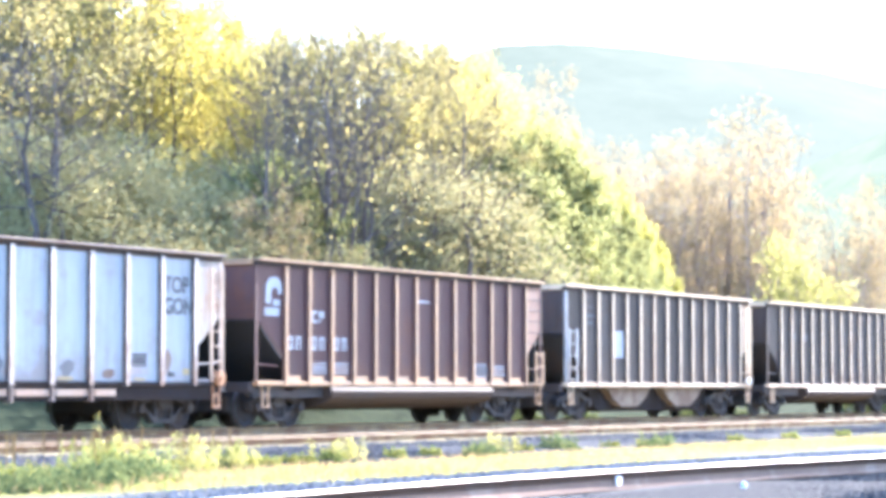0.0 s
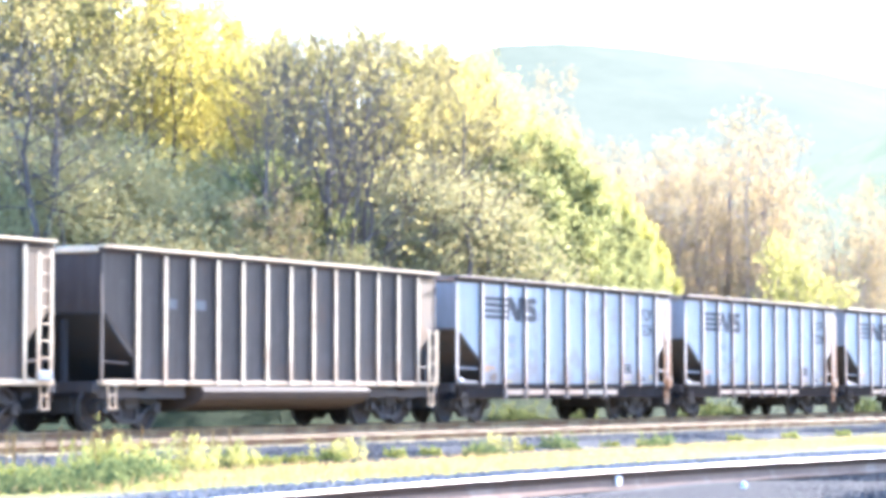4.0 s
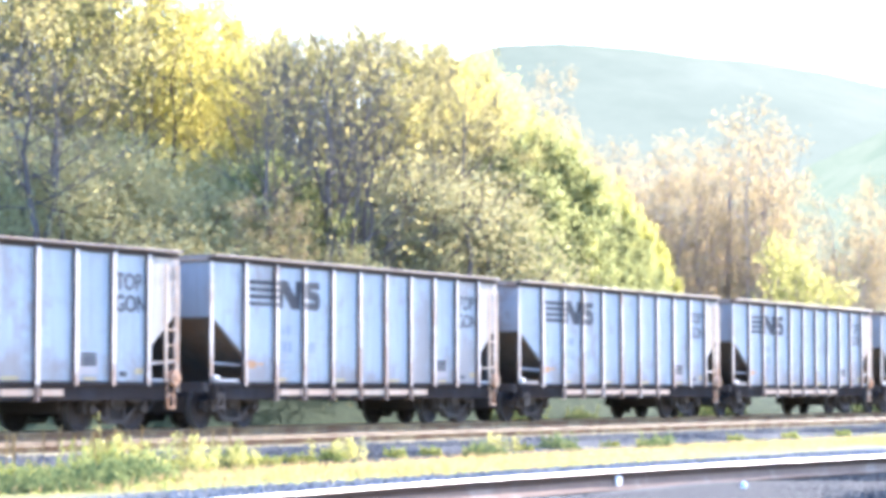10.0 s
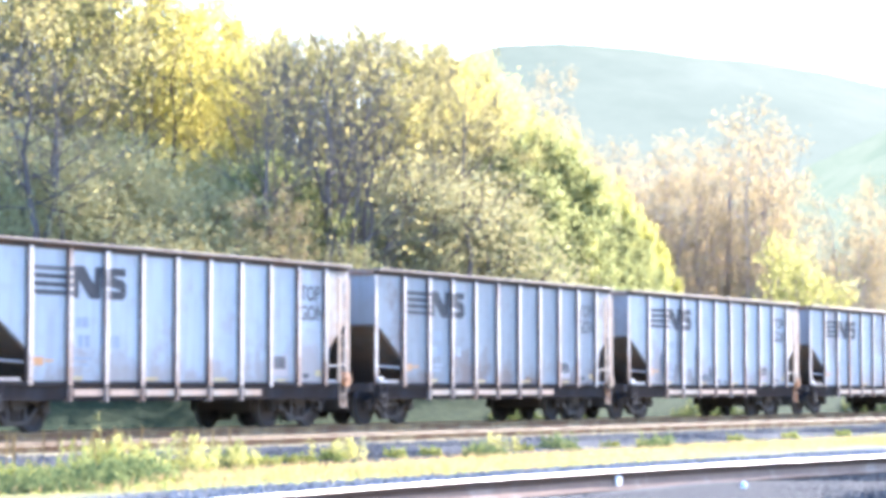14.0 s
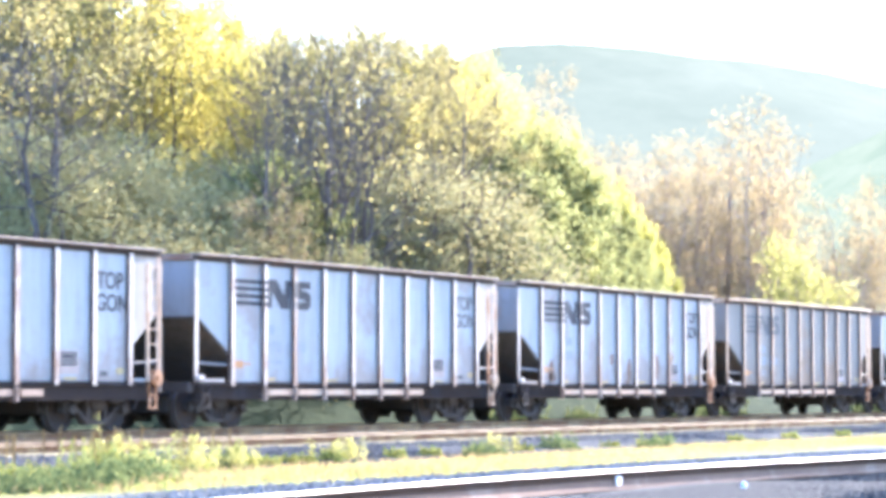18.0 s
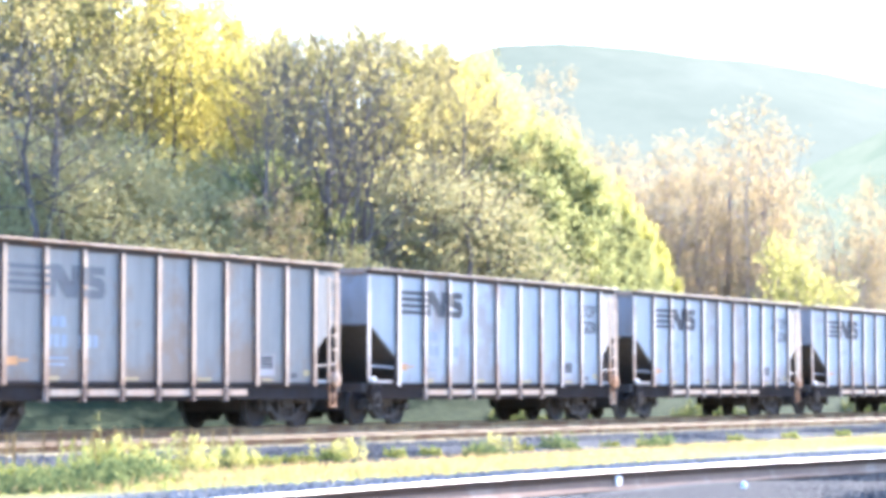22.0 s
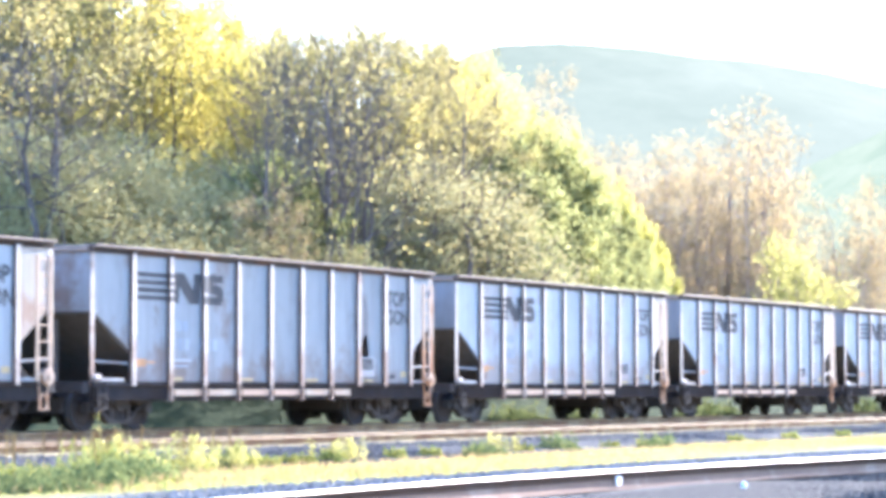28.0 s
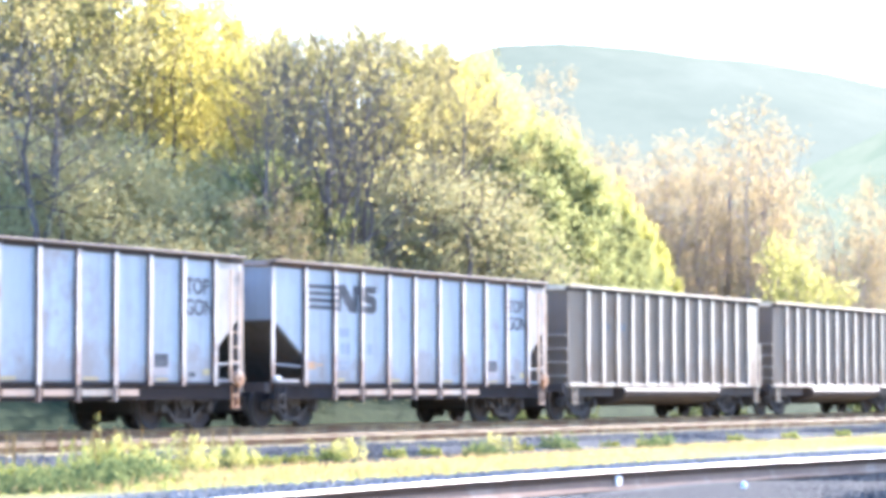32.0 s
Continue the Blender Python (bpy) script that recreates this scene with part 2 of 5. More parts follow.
def ground_z(x, y):
    """Height of the ground: two main tracks on a low bed, a weedy hollow, the siding's gravel, a bank and hill behind."""
    z = np.interp(y, [-400, -60, -31, -24, -20.5, -18.5, -13, -9.2, -5.9, -5.4, -2.6, 2.4, 3.2, 5.0, 12.0, 30.0, 80.0, 400.0],
                  [-0.5, -0.5, -0.45, -0.12, -0.09, -0.11, -0.28, -0.46, -0.26, -0.24, -0.18, -0.17, -0.32, 0.72, 1.6, 3.5, 9.0, 20.0])
    # a wooded spur closes the valley on one side
    turn = np.degrees(np.arctan2(y + 31.3, np.maximum(x, 1.0)))
    return z + 11.0 * smooth(16.0, 50.0, y) * smooth(25.5, 32.0, turn)


def wobble(x, y, s, amp):
    return amp * (np.sin(x / s + 1.7 * np.sin(y / (1.3 * s))) + np.sin(y / (0.8 * s) + 1.1 * np.sin(x / (1.7 * s))))


gx = np.concatenate([[-4500, -2000, -800, -300, -100, -40, -15], np.arange(-5, 14, 1.5), np.arange(14, 70, 0.3),
                     np.arange(70, 170, 0.8), np.arange(170, 400, 12), [450, 600, 900, 1500, 2500, 4500]])
gy = np.concatenate([[-4500, -1500, -500, -200, -80, -45], np.arange(-34, -24, 1.0), np.arange(-24, -5, 0.25), np.arange(-5, 4, 0.5),
                     np.arange(4, 40, 1.5), [45, 60, 80, 120, 200, 400, 900, 2000, 4500]])
X, Y = np.meshgrid(gx, gy)
Z = ground_z(X, Y)
near = (np.abs(Y + 14) < 10) & (X < 170) & (X > 0)
Z = Z + np.where(near & (Y < -6.3), wobble(X, Y, 0.9, 0.012) + wobble(X, Y, 3.1, 0.02), 0.0)
nx, ny = len(gx), len(gy)
I = np.arange(nx * ny).reshape(ny, nx)
quads = np.stack([I[:-1, :-1], I[:-1, 1:], I[1:, 1:], I[1:, :-1]], -1).reshape(-1, 4)

ground_mat = material("ground_soil_and_gravel", (0.2, 0.2, 0.2), 1.0, 0, 0.02)
gm = ground_mat
pos = place(gm)
sep = node(gm, "ShaderNodeSeparateXYZ")
wire(gm, pos, sep.inputs[0])
wig = noise_of(gm, pos, 0.45, 5.0)
yy = node(gm, "ShaderNodeMath")
yy.operation = "MULTIPLY_ADD"
wire(gm, wig, yy.inputs[0])
yy.inputs[1].default_value = 3.4
wire(gm, sep.outputs["Y"], yy.inputs[2])
mr = node(gm, "ShaderNodeMapRange")
mr.inputs["From Min"].default_value, mr.inputs["From Max"].default_value = -40.0, 40.0
wire(gm, yy.outputs[0], mr.inputs["Value"])


def pos_of(y):
    return (y + 1.7 + 40) / 80


stone_fine = ramp(gm, noise_of(gm, pos, 24.0, 3.0), [(0.35, (0.095, 0.089, 0.084)), (0.65, (0.215, 0.205, 0.192))])
stone_warm = ramp(gm, noise_of(gm, pos, 18.0, 3.0), [(0.35, (0.27, 0.215, 0.115)), (0.65, (0.47, 0.38, 0.205))])
grass_col = ramp(gm, noise_of(gm, pos, 7.0, 5.0), [(0.35, (0.20, 0.19, 0.07)), (0.6, (0.33, 0.29, 0.12)), (0.75, (0.42, 0.36, 0.18))])
bank_col = ramp(gm, noise_of(gm, pos, 4.0, 5.0), [(0.35, (0.033, 0.048, 0.028)), (0.65, (0.066, 0.080, 0.042))])


def band(y, w=0.5):
    return ramp(gm, mr.outputs["Result"], [(pos_of(y) - w / 80, (0, 0, 0)), (pos_of(y) + w / 80, (1, 1, 1))])


stone_dark = ramp(gm, noise_of(gm, pos, 20.0, 3.0), [(0.35, (0.030, 0.030, 0.031)), (0.65, (0.084, 0.079, 0.073))])
raw = node(gm, "ShaderNodeMapRange")
raw.inputs["From Min"].default_value, raw.inputs["From Max"].default_value = -40.0, 40.0
wire(gm, sep.outputs["Y"], raw.inputs["Value"])
c = mix(gm, ramp(gm, raw.outputs["Result"], [(17.9 / 80, (0, 0, 0)), (18.2 / 80, (1, 1, 1))]), stone_dark, stone_fine)
c = mix(gm, band(-17.9, 0.35), c, grass_col)
# the grass comes closer to the rails farther along the line
yx = node(gm, "ShaderNodeMath")
yx.operation = "MULTIPLY_ADD"
wire(gm, sep.outputs["X"], yx.inputs[0])
yx.inputs[1].default_value = -0.034
wire(gm, yy.outputs[0], yx.inputs[2])
mx = node(gm, "ShaderNodeMapRange")
mx.inputs["From Min"].default_value, mx.inputs["From Max"].default_value = -41.0, 39.0
wire(gm, yx.outputs[0], mx.inputs["Value"])
near_bed = ramp(gm, mx.outputs["Result"], [(pos_of(-10.2) - 0.004, (0, 0, 0)), (pos_of(-10.2) + 0.004, (1, 1, 1))])
stone_bed = ramp(gm, noise_of(gm, pos, 22.0, 3.0), [(0.35, (0.062, 0.058, 0.056)), (0.65, (0.138, 0.130, 0.124))])
c = mix(gm, near_bed, c, stone_bed)
c = mix(gm, band(-5.6, 0.25), c, stone_warm)
c = mix(gm, band(2.0, 0.3), c, bank_col)
wire(gm, c, base_of(gm))
bump(gm, noise_of(gm, pos, 22.0, 3.0), 0.9, 0.05)
ground = new("ground", raw_mesh("ground", np.stack([X, Y, Z], -1).reshape(-1, 3), quads, ground_mat))
tagged(ground, "rolling ground with gravel beds, weedy grass and a green bank", "ground", kind="structure")

# ---------------------------------------------------------------- tracks
RAIL = [(-0.070, 0.0), (0.070, 0.0), (0.070, 0.012), (0.020, 0.030), (0.010, 0.050), (0.010, 0.090), (0.010, 0.125), (0.036, 0.140),
        (0.037, 0.170), (0.028, 0.180), (-0.028, 0.180), (-0.037, 0.170), (-0.036, 0.140), (-0.010, 0.125), (-0.010, 0.090), (-0.010, 0.050),
        (-0.020, 0.030), (-0.070, 0.012)]


def rail_mesh(path, mats):
    """A flat-bottomed rail along a path of (x, y, z of its foot)."""
    n = len(RAIL)
    verts, faces, head = [], [], []
    for i, p in enumerate(path):
        a, b = path[max(i - 1, 0)], path[min(i + 1, len(path) - 1)]
        d = Vector((b[0] - a[0], b[1] - a[1], 0)).normalized()
        side = Vector((-d.y, d.x, 0))
        for u, w in RAIL:
            verts.append((p[0] + side.x * u, p[1] + side.y * u, p[2] + w))
    for i in range(len(path) - 1):
        for k in range(n):
            faces.append((i * n + k, i * n + (k + 1) % n, (i + 1) * n + (k + 1) % n, (i + 1) * n + k))
            # a third material, if given, paints shade on the faces below the head
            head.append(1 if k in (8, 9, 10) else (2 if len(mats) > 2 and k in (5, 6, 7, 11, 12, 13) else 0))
    me = raw_mesh("rail", verts, faces, mats)
    me.polygons.foreach_set("material_index", np.array(head, np.int32))
    me.update()
    return me


def build_track(name, y, top, label):
    t = tagged(new(name), label, "railway track", kind="structure")
    for s in (-0.7525, 0.7525):
        path = [(x, y + s, top - 0.18) for x in np.arange(-60, 420, 4.0)]
        hang("rail", rail_mesh(path, [rail_side, rail_head]), t)
    bm = bmesh.new()
    box(bm, -0.115, 0.115, -1.3, 1.3, -0.18, 0.0)
    tie = mesh_of("tie", bm, tie_wood, 0.012)
    k = random.Random(int(abs(y) * 10) + 3)
    for i in range(170):
        hang("tie", tie, t, (28 + 0.52 * i + k.uniform(-.02, .02), y + k.uniform(-.03, .03), top - 0.178), (0, 0, k.uniform(-.01, .01)))
    return t


build_track("track_main", 0.0, 0.0, "main railway track with rusty rails under the train")
build_track("track_second", -4.2, -0.095, "empty second railway track with bright worn rail heads")

siding = tagged(new("track_siding"), "single rusty siding rail with bright worn head in gravel", "railway track", kind="structure")
hang("rail", rail_mesh([(x, -31.296 + 9.55 - 0.008 * (x - 20) ** 2, -0.073) for x in np.arange(4, 44, 0.8)], [siding_side, siding_head, under_head_shade]), siding)


# ---------------------------------------------------------------- the train
POSTS = [-6.93, -5.62, -4.30, -3.04, -1.74, -0.44, 0.85, 2.13, 3.38, 4.62, 5.85, 6.93]
SIDE = 1.50       # outer face of the side sheets; the posts stand proud of it
Z0, Z1, ZT = 0.98, 3.56, 3.70


def wheel_mesh():
    bm = bmesh.new()
    prof = [(0.10, -0.09), (0.20, -0.055), (0.34, -0.03), (0.385, -0.07), (0.457, -0.07), (0.460, 0.03), (0.485, 0.045),
            (0.485, 0.065), (0.385, 0.07), (0.34, 0.02), (0.20, 0.01), (0.10, 0.05)]
    n = 28
    rings = []
    for i in range(n):
        t = 2 * math.pi * i / n
        rings.append([bm.verts.new((r * math.cos(t), y, r * math.sin(t))) for r, y in prof])
    for i in range(n):
        a, b = rings[i], rings[(i + 1) % n]
        for k in range(len(prof)):
            q = (k + 1) % len(prof)
            f = bm.faces.new((a[k], a[q], b[q], b[k]))
            f.material_index = 1 if k == 4 else 0
    me = mesh_of("wheel", bm, [wheel_steel, tread_steel])
    return me


def side_frame_mesh():
    """Cast side frame: a long arch with pedestal jaws, a window for the springs and two lightening holes."""
    bm = bmesh.new()
    y0, y1 = -0.09, 0.09
    prism(bm, [(-1.12, 0.36), (-1.12, 0.60), (-0.72, 0.66), (-0.40, 0.78), (0.40, 0.78), (0.72, 0.66), (1.12, 0.60), (1.12, 0.36),
               (1.00, 0.36), (0.98, 0.50), (0.78, 0.50), (0.36, 0.64), (-0.36, 0.64), (-0.78, 0.50), (-0.98, 0.50), (-1.00, 0.36)], "y", y0, y1)
    prism(bm, [(-0.78, 0.50), (-0.66, 0.50), (-0.30, 0.24), (0.30, 0.24), (0.66, 0.50), (0.78, 0.50), (0.36, 0.14), (-0.36, 0.14)], "y", y0, y1)
    for s in (-1, 1):
        box(bm, s * 0.30 - 0.05, s * 0.30 + 0.05, y0, y1, 0.2, 0.68)
        tube(bm, (s * 0.889, -0.17, 0.457), (s * 0.889, 0.05, 0.457), 0.115, sides=10)
    return mesh_of("side_frame", bm, truck_steel, 0.012)


def spring_mesh():
    bm = bmesh.new()
    rings = []
    for k in range(15):
        r = 0.066 if k % 2 else 0.050
        rings.append([bm.verts.new((r * math.cos(a), r * math.sin(a), 0.25 + 0.024 * k)) for a in [math.pi / 4 * j for j in range(8)]])
    for p, q in zip(rings[:-1], rings[1:]):
        for j in range(8):
            bm.faces.new((p[j], p[(j + 1) % 8], q[(j + 1) % 8], q[j]))
    bm.faces.new(rings[0][::-1])
    bm.faces.new(rings[-1])
    return mesh_of("spring", bm, under_black)


WHEEL, SIDE_FRAME, SPRING = wheel_mesh(), side_frame_mesh(), spring_mesh()


def rigging_mesh():
    """Brake beams with their hangers and heads on both sides of the bolster, and the levers between."""
    bm = bmesh.new()
    for s in (-1, 1):
        x = s * 0.40
        prism(bm, [(x - 0.06, 0.30), (x + 0.06, 0.30), (x + 0.09, 0.46), (x - 0.09, 0.46)], "y", -0.82, 0.82)
        for w in (-0.62, -0.2, 0.2, 0.62):
            tube(bm, (x, w, 0.42), (s * 0.30, w, 0.74), 0.035, sides=5)
        for w in (-0.76, 0.76):
            prism(bm, [(s * 0.36, 0.28), (s * 0.50, 0.30), (s * 0.47, 0.62), (s * 0.38, 0.66)][::s], "y", w - 0.06, w + 0.06)
        x = s * 1.40
        prism(bm, [(x - 0.04, 0.36), (x + 0.04, 0.36), (x + 0.05, 0.70), (x - 0.05, 0.70)], "y", -0.70, 0.70)
        tube(bm, (s * 0.4, 0.3, 0.40), (x, 0.3, 0.50), 0.03, sides=5)
        tube(bm, (s * 0.4, -0.45, 0.40), (x, -0.45, 0.50), 0.03, sides=5)
    box(bm, -1.38, 1.38, -0.16, 0.16, 0.40, 0.54)
    return mesh_of("brake_rigging", bm, under_black)


RIGGING = rigging_mesh()


def build_truck(car, x):
    bm = bmesh.new()
    prism(bm, [(-0.22, 0.52), (-0.22, 0.72), (-0.12, 0.80), (0.12, 0.80), (0.22, 0.72), (0.22, 0.52), (0.12, 0.44), (-0.12, 0.44)], "y", -1.12, 1.12)
    truck = part("truck", bm, truck_steel, car, "dark rusty two-axle freight truck", 0, (x, 0, 0))
    hang("brake_rigging", RIGGING, truck)
    for s in (-1, 1):
        hang("side_frame", SIDE_FRAME, truck, (0, s * 1.0, 0), (0, 0, 0 if s < 0 else math.pi))
        for i in (-0.15, 0.0, 0.15):
            hang("spring", SPRING, truck, (i, s * 1.0, 0))
    for w in (-0.889, 0.889):
        ws = one_wheelset(truck, w)
        WHEELSETS.append((ws, w))
    return truck


def wheels_join():
    """The two wheels are welded to the axle mesh of their set."""
    bm = bmesh.new()
    tube(bm, (0, -0.95, 0), (0, 0.95, 0), 0.075, sides=8)
    me = WHEEL
    for s in (-1, 1):
        b2 = bmesh.new()
        b2.from_mesh(me)
        m = Matrix.Translation((0, s * 0.78, 0)) @ (Matrix.Identity(4) if s < 0 else Matrix.Rotation(math.pi, 4, "Z"))
        bmesh.ops.transform(b2, matrix=m, verts=b2.verts[:])
        t = bpy.data.meshes.new("t")
        b2.to_mesh(t)
        b2.free()
        bm.from_mesh(t)
        bpy.data.meshes.remove(t)
    return mesh_of("wheelset", bm, [wheel_steel, tread_steel])


WHEELSETS = []
WHEELSET_MESH = wheels_join()


def one_wheelset(parent, x):
    return hang("wheelset", WHEELSET_MESH, parent, (x, 0, 0.457))


def ladder(car, x, y, z0, z1, width, mat, rungs, name="ladder"):
    bm = bmesh.new()
    for s in (-1, 1):
        box(bm, x + s * width / 2 - 0.036, x + s * width / 2 + 0.036, y - 0.02, y + 0.02, z0, z1)
    for i in range(rungs):
        z = z0 + 0.12 + (z1 - z0 - 0.2) * i / (rungs - 1)
        tube(bm, (x - width / 2, y - 0.012, z), (x + width / 2, y - 0.012, z), 0.014, sides=6)
    return part(name, bm, mat, car)


def stirrup(car, x, y, mat):
    """A sill step: two legs that draw together over a small square tread frame."""
    bm = bmesh.new()
    for s in (-1, 1):
        tube(bm, (x + s * 0.17, y, 0.98), (x + s * 0.11, y, 0.74), 0.020, sides=6)
        box(bm, x + s * 0.11 - 0.018, x + s * 0.11 + 0.018, y - 0.02, y + 0.02, 0.48, 0.75)
    box(bm, x - 0.13, x + 0.13, y - 0.04, y + 0.04, 0.45, 0.485)
    box(bm, x - 0.11, x + 0.11, y - 0.02, y + 0.02, 0.72, 0.75)
    return part("sill_step", bm, mat, car)


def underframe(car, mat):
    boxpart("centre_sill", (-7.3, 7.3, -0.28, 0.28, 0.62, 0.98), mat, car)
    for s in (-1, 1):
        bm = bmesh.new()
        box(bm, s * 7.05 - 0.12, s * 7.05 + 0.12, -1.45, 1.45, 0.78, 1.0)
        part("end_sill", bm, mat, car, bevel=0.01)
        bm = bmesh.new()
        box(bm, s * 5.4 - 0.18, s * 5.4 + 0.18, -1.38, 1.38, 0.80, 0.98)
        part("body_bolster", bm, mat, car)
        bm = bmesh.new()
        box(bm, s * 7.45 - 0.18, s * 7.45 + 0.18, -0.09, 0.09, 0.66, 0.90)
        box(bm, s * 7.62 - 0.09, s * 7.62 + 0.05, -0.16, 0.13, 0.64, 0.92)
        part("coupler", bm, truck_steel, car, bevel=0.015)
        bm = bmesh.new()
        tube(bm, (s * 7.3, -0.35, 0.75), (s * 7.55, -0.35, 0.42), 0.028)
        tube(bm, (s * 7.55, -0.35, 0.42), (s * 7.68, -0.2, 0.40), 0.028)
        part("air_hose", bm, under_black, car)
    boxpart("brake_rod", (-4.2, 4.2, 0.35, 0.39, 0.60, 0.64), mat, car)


def lettering(text, size, mat, parent, loc):
    cu = bpy.data.curves.new("t", "FONT")
    cu.body, cu.size, cu.align_x, cu.extrude, cu.offset = text, size, "LEFT", 0.002, 0.012
    tmp = bpy.data.objects.new("t", cu)
    scene.collection.objects.link(tmp)
    me = bpy.data.meshes.new_from_object(tmp.evaluated_get(bpy.context.evaluated_depsgraph_get()))
    bpy.data.objects.remove(tmp)
    me.materials.clear()
    me.materials.append(mat)
    return hang("lettering", me, parent, loc, (math.pi / 2, 0, 0))


def bars(car, name, mat, rows, y=-1.512):
    """Plain bars (x0, x1, z0, z1) on the near side sheet."""
    for x0, x1, z0, z1 in rows:
        boxpart(name, (x0, x1, y, y + 0.006, z0, z1), mat, car)


def side_sheets(car, posts, mat, cut, low=Z0, last=None):
    """The sheets between the posts; those at the ends are cut by the sloping end floor."""
    for s in (-1, 1):
        y0, y1 = (s * SIDE, s * (SIDE - 0.03))
        for a, b in zip(posts[:-1], posts[1:]):
            bm = bmesh.new()
            lo = [(a, low), (b, low)]
            if cut and a == posts[0]:
                lo = [(a, low + 1.42), (b, low + 0.62)]
            elif cut and b == posts[-1]:
                lo = [(a, low + 0.62), (b, low + 1.42)]
            prism(bm, lo + [(b, Z1), (a, Z1)], "y", y0, y1)
            # the last bay's sunlight is painted in by its own warmer sheet colour
            part("side_sheet", bm, last if last and b == posts[-1] else mat, car)


def posts_on(car, posts, mat, width, depth, low=0.92, flank=None):
    meshes = []
    for s in (-1, 1):
        bm = bmesh.new()
        v = []
        for z in (low, Z1 + 0.01):
            v.append([bm.verts.new((u, s * w, z)) for u, w in ((-width / 2, SIDE - 0.004), (-width * 0.47, SIDE + depth), (width * 0.47, SIDE + depth), (width / 2, SIDE - 0.004))])
        for i in range(4):
            j = (i + 1) % 4
            bm.faces.new((v[0][i], v[0][j], v[1][j], v[1][i]))
        bm.faces.new(v[0])
        bm.faces.new(v[1][::-1])
        bm.faces.ensure_lookup_table()
        # flanks take a darker colour than the face, painting in side shade
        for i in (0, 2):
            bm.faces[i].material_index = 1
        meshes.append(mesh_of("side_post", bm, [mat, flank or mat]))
    for x in posts:
        for me in meshes:
            hang("side_post", me, car, (x, 0, 0))


def tops_and_sills(car, chord, sill, sill_z=(0.90, 1.0)):
    for s in (-1, 1):
        bm = bmesh.new()
        y0, y1 = sorted((s * (SIDE - 0.06), s * (SIDE + 0.13)))
        box(bm, -7.0, 7.0, y0, y1, ZT - 0.05, ZT)
        part("top_chord", bm, chord, car, bevel=0.012)
        # strip added in the colour of the shade that the top rail throws
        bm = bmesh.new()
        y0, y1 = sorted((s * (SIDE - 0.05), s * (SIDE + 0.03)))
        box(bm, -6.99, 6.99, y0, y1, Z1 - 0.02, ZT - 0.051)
        part("chord_web", bm, chord_shade, car, "dark brown strip painting the shade under the top rail")
        bm = bmesh.new()
        y0, y1 = sorted((s * (SIDE - 0.10), s * (SIDE + 0.07)))
        box(bm, -6.98, 6.98, y0, y1, *sill_z)
        part("side_sill", bm, sill, car, bevel=0.01)
        bm = bmesh.new()
        x0, x1 = sorted((s * 6.88, s * 7.02))
        box(bm, x0, x1, -SIDE + 0.06, SIDE - 0.06, Z1, ZT - 0.01)
        part("end_chord", bm, chord, car, bevel=0.015)


def ends(car, mat, dark, cut, low=Z0):
    """End sheet above, sloping floor below, corner posts and a cross bar."""
    for s in (-1, 1):
        bm = bmesh.new()
        box(bm, s * 6.90 - 0.02, s * 6.90 + 0.02, -SIDE + 0.02, SIDE - 0.02, low + 1.40 if cut else low, Z1)
        part("end_sheet", bm, mat, car)
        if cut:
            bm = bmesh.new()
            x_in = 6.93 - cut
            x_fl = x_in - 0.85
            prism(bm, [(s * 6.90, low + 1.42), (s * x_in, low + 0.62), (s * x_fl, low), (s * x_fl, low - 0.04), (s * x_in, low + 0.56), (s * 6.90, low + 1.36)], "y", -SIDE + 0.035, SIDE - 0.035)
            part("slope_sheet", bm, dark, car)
            for q in (-1, 1):
                bm = bmesh.new()
                tube(bm, (s * 6.9, q * (SIDE - 0.03), low + 0.42), (s * (x_in + 0.1), q * (SIDE - 0.03), low + 0.38), 0.028)
                part("grab_bar", bm, mat, car)
            for q in (-0.5, 0.5):
                boxpart("end_brace", (s * 6.80 - 0.06, s * 6.80 + 0.06, q - 0.05, q + 0.05, 0.98, low + 1.26), dark, car)


def floor_of(car, mat, cut):
    x = 6.08 - cut
    boxpart("floor", (-x, x, -SIDE + 0.035, SIDE - 0.035, Z0 - 0.04, Z0 + 0.0), mat, car)


